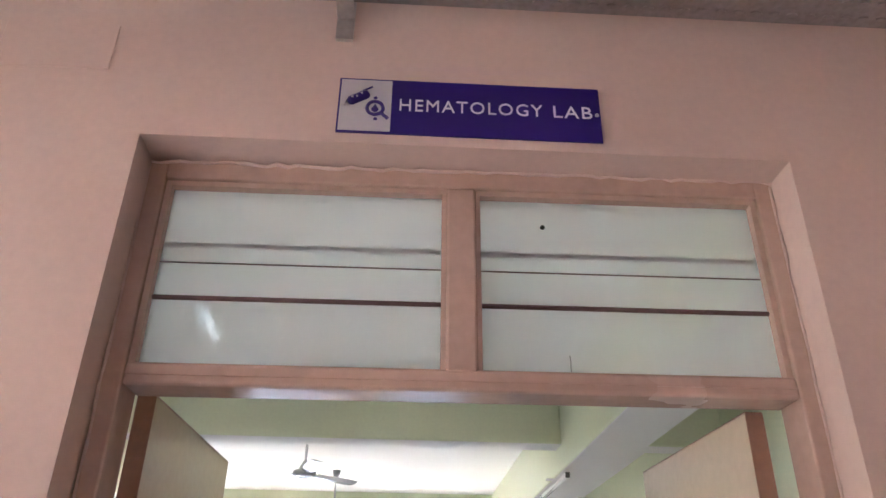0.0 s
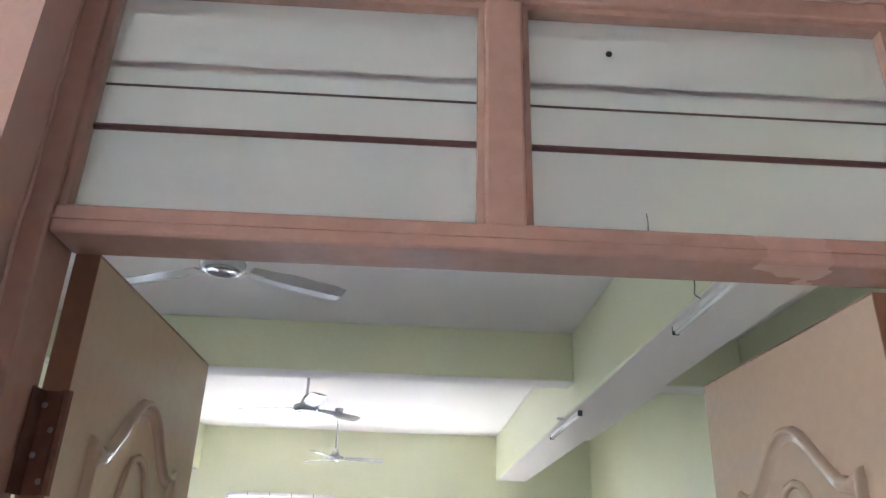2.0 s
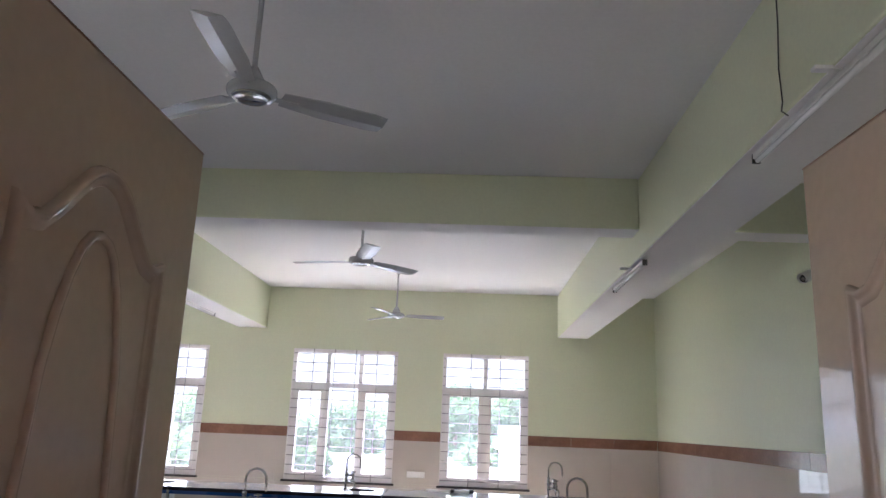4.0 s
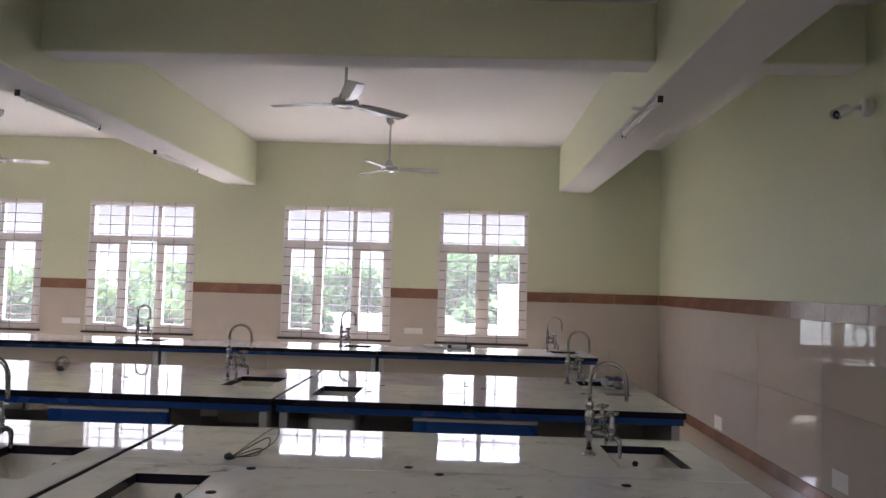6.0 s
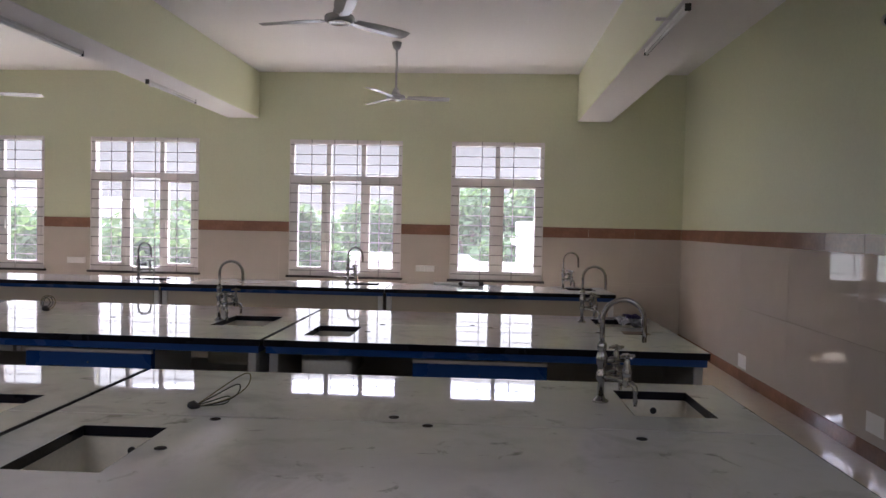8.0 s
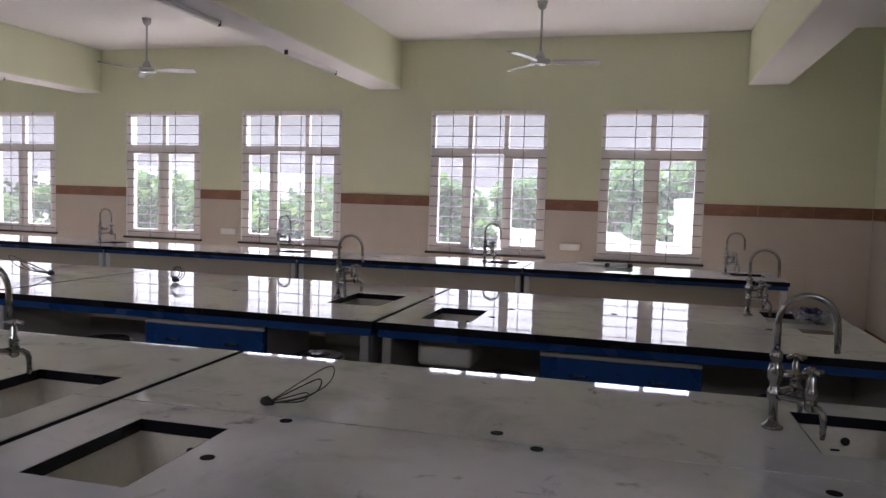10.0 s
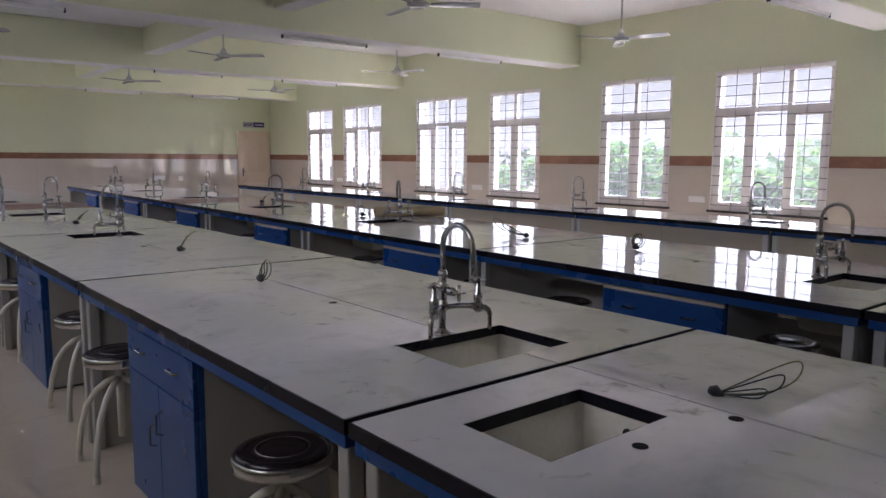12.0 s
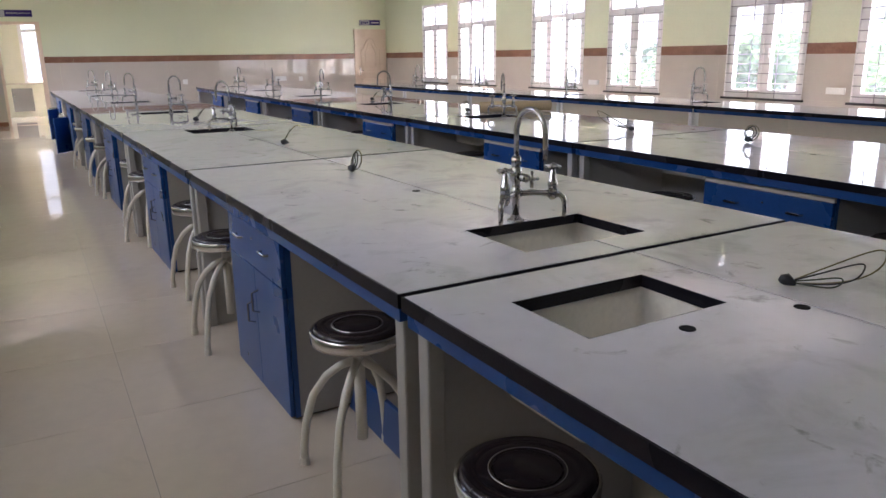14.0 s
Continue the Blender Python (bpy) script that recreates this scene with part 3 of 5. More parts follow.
tagged(part("slot_pattern", bm, TRAY, tray, "pressed slots"), kind="stuff")
wp = thing("wall_patch", "painted-over square patch on the corridor wall", "wall patch")
part("plate", soft_box(0.58, 0.832, OUTER - 0.004, OUTER - 0.0005, 2.801, 2.93, 0.0015, 1), PINK, wp)
wp["kind"] = "structure"
for x in (1.34, 3.6, -0.6):
    part("bracket", boxes((x - 0.02, x + 0.02, OUTER - 0.37, OUTER - 0.002, TZ - 0.008, TZ - 0.004), (x - 0.02, x + 0.02, OUTER - 0.012, OUTER - 0.002, TZ - 0.07, TZ + 0.08)), STEEL, tray)

# ---- laboratory tables ----
TOP, SLAB = 0.86, 0.034
TL, TD, TM = 2.44, 1.50, 0.762


def slab(bm, x0, x1, y0, y1, cut):
    """A stone slab with a rectangular opening where cut = (x0, x1, y0, y1) meets it."""
    if not cut:
        box(bm, x0, x1, y0, y1, TOP - SLAB, TOP)
        return
    a, b, c, d = max(cut[0], x0), min(cut[1], x1), max(cut[2], y0), min(cut[3], y1)
    if a >= b or c >= d:
        box(bm, x0, x1, y0, y1, TOP - SLAB, TOP)
        return
    for q in ((x0, a, y0, y1), (b, x1, y0, y1), (a, b, y0, c), (a, b, d, y1)):
        if q[1] - q[0] > 1e-4 and q[3] - q[2] > 1e-4:
            box(bm, *q, TOP - SLAB, TOP)


def sink(parent, cut):
    x0, x1, y0, y1 = cut
    s = part("sink_rim", boxes((x0, x0 + 0.003, y0, y1, TOP - SLAB, TOP - 0.001), (x1 - 0.003, x1, y0, y1, TOP - SLAB, TOP - 0.001),
                               (x0, x1, y0, y0 + 0.003, TOP - SLAB, TOP - 0.001), (x0, x1, y1 - 0.003, y1, TOP - SLAB, TOP - 0.001)), BLACK_EDGE, parent, "polished black cut edge")
    bm = boxes((x0 - 0.012, x1 + 0.012, y0 - 0.012, y1 + 0.012, TOP - 0.25, TOP - SLAB - 0.001))
    bmesh.ops.delete(bm, geom=[max(bm.faces, key=lambda f: f.calc_center_median().z)], context="FACES_ONLY")
    low = [e for e in bm.edges if not e.is_boundary]
    bmesh.ops.bevel(bm, geom=low, offset=0.03, segments=3, affect="EDGES", profile=0.5)
    bmesh.ops.recalc_face_normals(bm, faces=bm.faces[:])
    bmesh.ops.solidify(bm, geom=bm.faces[:], thickness=0.008)
    b = part("basin", bm, BASIN, parent, "cream ceramic basin", True)
    cx, cy = (x0 + x1) / 2, (y0 + y1) / 2
    part("drain", lathe(bmesh.new(), [(0.028, TOP - 0.243), (0.028, TOP - 0.239), (0.012, TOP - 0.241)], 16, (cx, cy, 0)), STEEL, b)
    part("overflow", lathe(bmesh.new(), [(0.013, 0.0), (0.013, 0.013), (0.010, 0.0135), (0.001, 0.0135)], 14), DARK, b).matrix_basis = pose(cx + 0.02, y1 + 0.012, TOP - 0.080, 90)
    part("overflow", boxes((cx - 0.02, cx + 0.005, y1 - 0.0015, y1 + 0.004, TOP - 0.112, TOP - 0.107)), DARK, b)


def table_frame(t, length, depth, closed=False):
    for q in ((0.006, length - 0.006, 0.004, 0.043), (0.006, length - 0.006, depth - 0.043, depth - 0.004),
              (0.006, 0.045, 0.043, depth - 0.043), (length - 0.045, length - 0.006, 0.043, depth - 0.043)):
        part("rail", boxes((*q, 0.782, TOP - SLAB - 0.004)), BLUE, t, "blue steel top rail")
    for x in (0.022, length - 0.047):
        p = part("side_panel", boxes((x, x + 0.025, 0.075, depth - 0.075, 0.0, 0.78)), GREY_PANEL, t)
    for x in (0.022, length - 0.072):
        for y in (0.022, depth - 0.072):
            part("leg", soft_box(x, x + 0.05, y, y + 0.05, 0, 0.781, 0.006), GREY_PANEL if not closed else PLASTIC, t)


def edge_band(t, length, depth):
    e = 0.006
    part("edge_band", boxes((-e, length + e, -e, 0, TOP - SLAB - 0.004, TOP - 0.001), (-e, length + e, depth, depth + e, TOP - SLAB - 0.004, TOP - 0.001),
                            (-e, 0, 0, depth, TOP - SLAB - 0.004, TOP - 0.001), (length, length + e, 0, depth, TOP - SLAB - 0.004, TOP - 0.001)), BLACK_EDGE, t, "black polished edge")


def island(label, cuts, holes, m):
    t = thing("lab_table", label, "lab table", "island tables of the laboratory", m)
    for y0, y1 in ((0, TM - 0.0045), (TM + 0.0045, TD)):
        bm = bmesh.new()
        mine = [c for c in cuts if c[2] < y1 and c[3] > y0]
        if len(mine) < 2:
            slab(bm, 0, TL, y0, y1, mine[0] if mine else None)
        part("tabletop", bm, MARBLE, t, "white marble slab, smudged")
    for a, b in pierced(0, TL, [(c[0], c[1]) for c in cuts if c[2] < TM < c[3]]):
        part("joint", boxes((a, b, TM - 0.0044, TM + 0.0044, TOP - SLAB, TOP - 0.003)), DARK, t)
    edge_band(t, TL, TD)
    table_frame(t, TL, TD)
    part("divider_panel", boxes((0.05, TL - 0.05, TM + 0.0, TM + 0.018, 0.06, 0.78 if len(cuts) > 1 else 0.60)), GREY_PANEL, t)
    for c in cuts:
        sink(t, c)
    for x, y in holes:
        part("grommet", lathe(bmesh.new(), [(0.018, TOP), (0.018, TOP + 0.0015), (0.001, TOP + 0.0015)], 14, (x, y, 0)), HOLE, t, "dark cable hole")
    return t


def window_table(m):
    L, D = 2.31, 0.85
    t = thing("wall_table", "narrow marble topped lab table with beige back panels", "lab table", "tables facing the windows", m)
    bm = bmesh.new()
    cut = (L - 0.42, L - 0.12, 0.38, 0.68)
    slab(bm, 0, L, 0, D, cut)
    part("tabletop", bm, MARBLE, t, "white marble slab")
    e = 0.006
    part("edge_band", boxes((-e, L + e, -e, 0, TOP - SLAB - 0.004, TOP - 0.001), (-e, 0, 0, D, TOP - SLAB - 0.004, TOP - 0.001), (L, L + e, 0, D, TOP - SLAB - 0.004, TOP - 0.001)), BLACK_EDGE, t)
    part("rail", boxes((0.005, L - 0.005, 0.006, 0.03, 0.785, TOP - SLAB - 0.002)), BLUE, t, "blue top rail")
    for a, b in ((0.065, L / 2 - 0.002), (L / 2 + 0.002, L - 0.065)):
        part("back_panel", boxes((a, b, 0.03, 0.048, 0.02, 0.784)), BEIGE_PANEL, t)
    for x in (0.008, L - 0.058):
        part("leg", soft_box(x, x + 0.05, 0.028, 0.078, 0, 0.784, 0.004), PLASTIC, t)
        part("side_panel", boxes((x + 0.012, x + 0.034, 0.08, D - 0.03, 0, 0.784)), GREY_PANEL, t)
    sink(t, cut)
    return t


def faucet(m):
    """Swan-neck laboratory tap with two side nozzles on splayed arms; the spout reaches along +x."""
    f = thing("lab_tap", "chrome swan-neck laboratory tap with side nozzles", "tap", "taps of the laboratory", m)
    part("flange", lathe(bmesh.new(), [(0.030, 0), (0.030, 0.006), (0.024, 0.010), (0.017, 0.014), (0.014, 0.024)], 18), CHROME, f, smooth=True)
    part("column", lathe(bmesh.new(), [(0.0125, 0.015), (0.0125, 0.080), (0.019, 0.085), (0.020, 0.112), (0.015, 0.118), (0.015, 0.138), (0.021, 0.146), (0.023, 0.165), (0.018, 0.186), (0.013, 0.196), (0.018, 0.202), (0.018, 0.222), (0.011, 0.232)], 14), CHROME, f, smooth=True)
    part("spout", tube(bmesh.new(), [(0, 0, 0.228), (0, 0, 0.315)] + arc((0.078, 0, 0.315), 0.078, 180, 0, 14, (1, 0, 0), (0, 0, 1))[1:] + [(0.158, 0, 0.275), (0.159, 0, 0.232)],
                       [0.0095] * 16 + [0.0095, 0.008], 10), CHROME, f, smooth=True)
    # the neck's own valve points along the sink
    neck = part("neck_valve", tube(bmesh.new(), [(0, 0, 0.160), (0.030, 0, 0.160), (0.034, 0, 0.160), (0.060, 0, 0.160), (0.064, 0, 0.160), (0.086, 0, 0.160)], [0.012, 0.012, 0.015, 0.015, 0.008, 0.008], 10), CHROME, f, smooth=True)
    bm = tube(bmesh.new(), [(0.088, 0, 0.132), (0.088, 0, 0.188)], [0.006, 0.0055], 8)
    tube(bm, [(0.088, -0.028, 0.160), (0.088, 0.028, 0.160)], [0.0055, 0.0055], 8)
    part("cross_handle", bm, CHROME, neck, smooth=True)
    for sgn in (1, -1):
        ux, uy = 0.60, 0.80 * sgn
        at = lambda r, z: (ux * r, uy * r, z)
        part("crossbar", tube(bmesh.new(), [at(0.0, 0.098), at(0.035, 0.100), at(0.05, 0.103), at(0.085, 0.103), at(0.125, 0.100)], [0.013, 0.010, 0.0115, 0.010, 0.014], 10), CHROME, f, smooth=True)
        x, y, _ = at(0.125, 0)
        v = part("valve", lathe(bmesh.new(), [(0.010, 0.080), (0.016, 0.088), (0.017, 0.112), (0.014, 0.118), (0.0165, 0.124), (0.0165, 0.146), (0.011, 0.152), (0.011, 0.176), (0.008, 0.180), (0.007, 0.198)], 12, (x, y, 0)), CHROME, f, smooth=True)
        bm = bmesh.new()
        for a in (20, 110):
            c, q = 0.031 * math.cos(radians(a)), 0.031 * math.sin(radians(a))
            tube(bm, [(x - c, y - q, 0.194), (x - c * 0.8, y - q * 0.8, 0.194), (x, y, 0.197), (x + c * 0.8, y + q * 0.8, 0.194), (x + c, y + q, 0.194)], [0.006, 0.0065, 0.005, 0.0065, 0.006], 8)
        lathe(bm, [(0.009, 0.188), (0.010, 0.200), (0.006, 0.206), (0.0005, 0.207)], 10, (x, y, 0))
        part("cross_handle", bm, CHROME, v, smooth=True)
        part("nozzle", tube(bmesh.new(), [at(0.125, 0.098), at(0.150, 0.097), at(0.164, 0.086), at(0.168, 0.068), at(0.168, 0.060), at(0.168, 0.052), at(0.168, 0.044), at(0.168, 0.036), at(0.168, 0.018)],
                            [0.012, 0.011, 0.0105, 0.010, 0.008, 0.0095, 0.0075, 0.009, 0.006], 10), CHROME, v, smooth=True)
    return f


def cabinet(m):
    """A blue drawer unit with two doors; the origin at its front left foot, its front along -y."""
    c = thing("drawer_cabinet", "blue laminate cabinet with a drawer and two doors", "cabinet", "cabinets under the tables", m)
    W, D, H = 0.75, 0.56, 0.776
    part("body", boxes((0, W, 0.042, D, 0.015, H)), GREY_PANEL, c, "grey carcass sides")
    part("face_frame", boxes((-0.001, W + 0.001, 0.02, 0.042, 0.012, H)), BLUE, c)
    part("plinth", boxes((0.02, W - 0.02, 0.05, D - 0.02, 0.0, 0.015)), DARK, c)
    part("top_strip", boxes((0.0, W, 0.004, 0.02, H - 0.028, H)), BEIGE_PANEL, c, "cream strip over the drawer")
    d = part("drawer", soft_box(0.003, W - 0.003, 0.0, 0.019, 0.565, H - 0.031, 0.003), BLUE, c)
    for x in (0.19, 0.56):
        part("handle", tube(bmesh.new(), [(x - 0.04, 0.002, 0.665), (x - 0.035, -0.018, 0.665), (x + 0.035, -0.018, 0.665), (x + 0.04, 0.002, 0.665)], 0.006, 8), CHROME, d, "chrome pull")
    part("lock", lathe(bmesh.new(), [(0.006, 0), (0.005, 0.003)], 10), CHROME, d).matrix_basis = pose(W / 2, 0, 0.69, 90)
    for a, b, hx in ((0.003, W / 2 - 0.0015, W / 2 - 0.04), (W / 2 + 0.0015, W - 0.003, W / 2 + 0.04)):
        dr = part("door", soft_box(a, b, 0.0, 0.019, 0.018, 0.560, 0.003), BLUE, c)
        part("handle", tube(bmesh.new(), [(hx, 0.002, 0.37 if hx > W / 2 else 0.30), (hx, -0.028, 0.38 if hx > W / 2 else 0.31), (hx, -0.028, 0.46 if hx > W / 2 else 0.39), (hx, 0.002, 0.47 if hx > W / 2 else 0.40)], 0.005, 8), CHROME, dr, "chrome bow handle")
    return c


def stool(m):
    s = thing("lab_stool", "round black seated stool on curved cream legs", "stool", "stools at the tables", m)
    z = 0.55
    st = part("seat", lathe(bmesh.new(), [(0.150, z - 0.006), (0.153, z), (0.140, z + 0.012), (0.118, z + 0.0135), (0.113, z + 0.010), (0.108, z + 0.0135), (0.080, z + 0.014), (0.076, z + 0.011), (0.072, z + 0.014), (0.01, z + 0.014)], 40), BLACK_SEAT, s, "black plastic seat with rings", True)
    part("seat_rim", lathe(bmesh.new(), [(0.150, z - 0.042), (0.158, z - 0.040), (0.160, z - 0.004), (0.156, z + 0.003), (0.149, z - 0.002)], 40), CHROME_BRIGHT, s, "chrome seat band", True)
    part("ring", lathe(bmesh.new(), [(0.0875, z + 0.0125), (0.0865, z + 0.0152), (0.0845, z + 0.0152), (0.0835, z + 0.0125)], 40), CHROME_BRIGHT, s, "thin chrome ring", True)
    part("screw", tube(bmesh.new(), [(0, 0, 0.42), (0, 0, z - 0.01)], 0.012, 10), CHROME, s)
    part("column", tube(bmesh.new(), [(0, 0, 0.14), (0, 0, 0.47)], 0.020, 14), CREAM_PAINT, s, smooth=True)
    for k in range(4):
        a = radians(59 + 90 * k)
        ux, uy = math.cos(a), math.sin(a)
        pts = [(ux * r, uy * r, zz) for r, zz in ((0.015, 0.43), (0.07, 0.405), (0.125, 0.36), (0.18, 0.28), (0.213, 0.17), (0.228, 0.07), (0.230, 0.02))]
        lg = part("leg", tube(bmesh.new(), pts, 0.0145, 10), CREAM_PAINT, s, smooth=True)
        part("foot", tube(bmesh.new(), [(ux * 0.2295, uy * 0.2295, 0.03), (ux * 0.231, uy * 0.231, 0.0)], 0.0175, 10), CREAM_PAINT, lg, "rubber foot")
    return s


def wires(m, seed, kind):
    """A loose bundle of cable ends beside its hole."""
    rnd = random.Random(seed)
    w = thing("cable_ends", ("looped green and black cable ends on the marble top", "upright loop of cable ends on the marble top", "short stiff cable ends standing up from the marble top")[kind], "cable", "loose cable ends", m)
    part("gland", tube(bmesh.new(), [(-0.020, 0.0, 0.012), (-0.012, 0.001, 0.018), (0.004, 0.003, 0.022), (0.022, -0.004, 0.016), (0.034, -0.005, 0.014)], [0.008, 0.018, 0.021, 0.012, 0.007], 12), DARK, w, smooth=True)
    for k in range(3):
        if kind == 0:
            lx, ly, hz = 0.17 + 0.05 * k, 0.02 + 0.05 * k, 0.06 + 0.05 * k
            pts = [(0.01, 0, 0.018), (lx * 0.5, ly * 0.4, hz * 0.55), (lx * 0.95, ly, hz), (lx * 1.02, ly - 0.02, hz * 0.8), (lx * 0.9, ly - 0.05, hz * 0.35), (lx * 0.45, ly * 0.3 - 0.02, 0.02), (0.01, -0.004, 0.014)]
        elif kind == 2:
            pts = [(0, 0, 0.012), (0.012 + 0.006 * k, 0.01 * k, 0.04), (0.035 + 0.012 * k, 0.012 * k - 0.01, 0.075), (0.055 + 0.02 * k, 0.01 - 0.012 * k, 0.085 + 0.02 * k), (0.075 + 0.02 * k, 0.02 - 0.02 * k, 0.10 + 0.012 * k)]
        else:
            q = 0.035 + 0.008 * k
            pts = [(0, 0, 0.015)] + [(q * math.sin(radians(a)) * (0.7 + 0.2 * k), 0.01 * k + 0.02 * math.sin(radians(a) * 0.5), 0.06 + q * (1 - math.cos(radians(a)) - 1)) for a in range(20, 341, 32)] + [(0.01, 0, 0.015)]
        cu = bpy.data.curves.new("wire", "CURVE")
        cu.dimensions, cu.bevel_depth, cu.bevel_resolution, cu.resolution_u = "3D", 0.0028, 2, 6
        sp = cu.splines.new("NURBS")
        sp.points.add(len(pts) - 1)
        for p, c in zip(sp.points, pts):
            p.co = (c[0] + rnd.uniform(-0.006, 0.006), c[1] + rnd.uniform(-0.006, 0.006), max(0.004, c[2]), 1)
        sp.use_endpoint_u, sp.order_u = True, 4
        tmp = new("wire", cu)
        me = bpy.data.meshes.new_from_object(tmp.evaluated_get(bpy.context.evaluated_depsgraph_get()))
        bpy.data.objects.remove(tmp)
        me.materials.clear()
        me.materials.append((WIRE_GREEN, DARK, WIRE_YELLOW)[k])
        ob = new("wire", me)
        ob.parent = w
    return w


# rows: right-hand ends of the tables, with the front line of each row
PITCH = 2.47


def row_front(row, x):
    if row == 0:
        return 5.975 + 0.022 * (x - 0.2)
    return 8.355


TURN = (1.26, 0.0)
# cut-outs are told from the table's left end and its front
CUT_A = [(0.172, 0.447, 0.195, 0.620), (1.990, 2.285, 0.945, 1.350)]
CUT_B = [(TL - 0.478, TL - 0.140, 0.495, 0.985)]
CUT_C = [(0.125, 0.485, 0.465, 0.965)]
HOLES_A = [(0.514, 0.409), (0.56, 0.732), (1.147, 0.825), (1.268, 0.732), (1.95, 0.66)]
HOLES_B = [(1.22, 0.712)]
masters = {}
cab_master = stool_master = tap_master = None
for row in (0, 1):
    x_right = (2.695, 2.895)[row]
    for k in range(7):
        xl = x_right - TL - PITCH * k
        m = pose(xl, row_front(row, xl), 0, 0, 0, TURN[row])
        kind = "A" if k == 0 else ("B" if k == 1 else "C")
        if kind not in masters:
            masters[kind] = island({"A": "marble topped island lab table with two sinks", "B": "marble topped island lab table with one sink"}.get(kind, "marble topped island lab table with an end sink"),
                                   {"A": CUT_A, "B": CUT_B, "C": CUT_C}[kind], HOLES_A if kind == "A" else HOLES_B, m)
        else:
            copy_thing(masters[kind], m)
        taps = {"A": (1.905, 1.145, 0), "B": (TL - 0.50, 0.72, 0), "C": (0.50, 0.76, 180)}[kind]
        turn = taps[2] + (0, 0, 25, -60, 40, 20, 35)[k] * (1 if row == 0 else -1)
        tm = m @ pose(taps[0], taps[1], TOP, 0, 0, turn)
        tap_master = copy_thing(tap_master, tm) if tap_master else faucet(tm)
        cm = m @ pose(0.83 if k == 0 else ((1.05 if k == 1 else 1.27) if row else 0.60), 0.045, 0)
        cab_master = copy_thing(cab_master, cm) if cab_master else cabinet(cm)
        if row == 0 and k in (5, 6):
            cab_master["label"] = "blue laminate cabinet with a door standing open"
            for o in [o for o in cab_master.children if o.name.split(".")[0] == "door"][:1]:
                o.matrix_basis = pose(0.003, 0.0, 0, 0, 0, -38 + 8 * (k - 5)) @ pose(-0.003, -0.0, 0)
        for sx, sy in ((TL - 0.595, 0.14), (0.385 if k == 0 else 0.30, 0.09)) if row == 0 else ((1.975, 0.37), (0.55, 0.34)):
            loose = 0 if row == 0 and k < 2 else 1
            sm = m @ pose(sx + random.uniform(-0.05, 0.05) * loose, sy + random.uniform(-0.02, 0.05) * loose, 0, 0, 0, -15 + random.uniform(-25, 25) * loose)
            stool_master = copy_thing(stool_master, sm) if stool_master else stool(sm)
wt = None
for k in range(7):
    xl = 2.975 - 2.31 - 2.33 * k
    m = pose(xl, 11.69 + 0.015 * (xl - 0.7), 0, 0, 0, 0.86)
    wt = copy_thing(wt, m) if wt else window_table(m)
    tap_master = copy_thing(tap_master, m @ pose(2.31 - 0.46, 0.53, TOP, 0, 0, (0, 8, -10, 0, 15, -20, 5)[k]))

for i, (x, y, a, kd) in enumerate(((0.675, 6.83, 20, 0), (-1.67, 6.63, 0, 1), (-3.05, 6.71, 115, 2), (-5.45, 6.60, 60, 2),
                                   (-1.38, 9.25, 0, 1), (-2.34, 9.16, 180, 0), (-4.80, 9.21, 90, 1), (-7.4, 9.28, 80, 2))):
    wires(pose(x, y, TOP, 0, 0, a) @ Matrix.Scale(0.74 if i == 0 else 1.0, 4), i, kd)

# paper roll, fittings and litter on the tables
rl = thing("paper_roll", "roll of brown kraft paper lying on the table", "paper roll")
part("roll", tube(bmesh.new(), [(-4.70, 9.30, TOP + 0.052), (-4.42, 9.99, TOP + 0.052)], 0.052, 24), PAPER, rl, smooth=True)
part("core", tube(bmesh.new(), [(-4.702, 9.296, TOP + 0.052), (-4.418, 9.994, TOP + 0.052)], 0.018, 12), CARD, rl)
pf = thing("pipe_fitting", "white plastic pipe fittings with black ends", "pipe fitting")
part("pipe", tube(bmesh.new(), [(1.10, 12.45, TOP + 0.014), (1.40, 12.38, TOP + 0.014)], 0.013, 10), PLASTIC, pf, smooth=True)
part("pipe", tube(bmesh.new(), [(1.38, 12.33, TOP + 0.020), (1.62, 12.36, TOP + 0.020)], 0.020, 10), PLASTIC, pf, smooth=True)
part("coupling", tube(bmesh.new(), [(1.40, 12.30, TOP + 0.022), (1.45, 12.42, TOP + 0.022)], 0.022, 10), DARK, pf)
part("coupling", tube(bmesh.new(), [(1.60, 12.355, TOP + 0.022), (1.65, 12.365, TOP + 0.022)], 0.022, 10), DARK, pf)
bb = thing("blue_board", "blue laminate board standing on the floor under the table", "board")
bm = soft_box(-0.87, -0.20, 6.25, 6.268, 0.0, 0.185, 0.002, 1)
for v in bm.verts:
    if v.co.x < -0.8 and v.co.z > 0.1:
        v.co.x += 0.10
part("board", bm, BLUE, bb)
def crumpled(name, label, cat, x, y, z, w, d, material, seed, h=0.03):
    rnd = random.Random(seed)
    t = thing(name, label, cat)
    bm = bmesh.new()
    nx, ny = 14, 10
    g = [[bm.verts.new((x + w * i / nx + rnd.uniform(-0.006, 0.006), y + d * j / ny + rnd.uniform(-0.006, 0.006), z + rnd.uniform(0, h))) for i in range(nx + 1)] for j in range(ny + 1)]
    for j in range(ny):
        for i in range(nx):
            bm.faces.new((g[j][i], g[j][i + 1], g[j + 1][i + 1], g[j + 1][i]))
    bmesh.ops.solidify(bm, geom=bm.faces[:], thickness=0.0012)
    part("sheet", bm, material, t)
    return t


# this crumpled sheet stands in for the white-edged rim of the sink
crumpled("plastic_film", "crumpled pale sheet standing in for the sink's white rim", "plastic film", 2.60, 9.34, TOP + 0.003, 0.20, 0.34, PALE_SHEET, 3, 0.035)
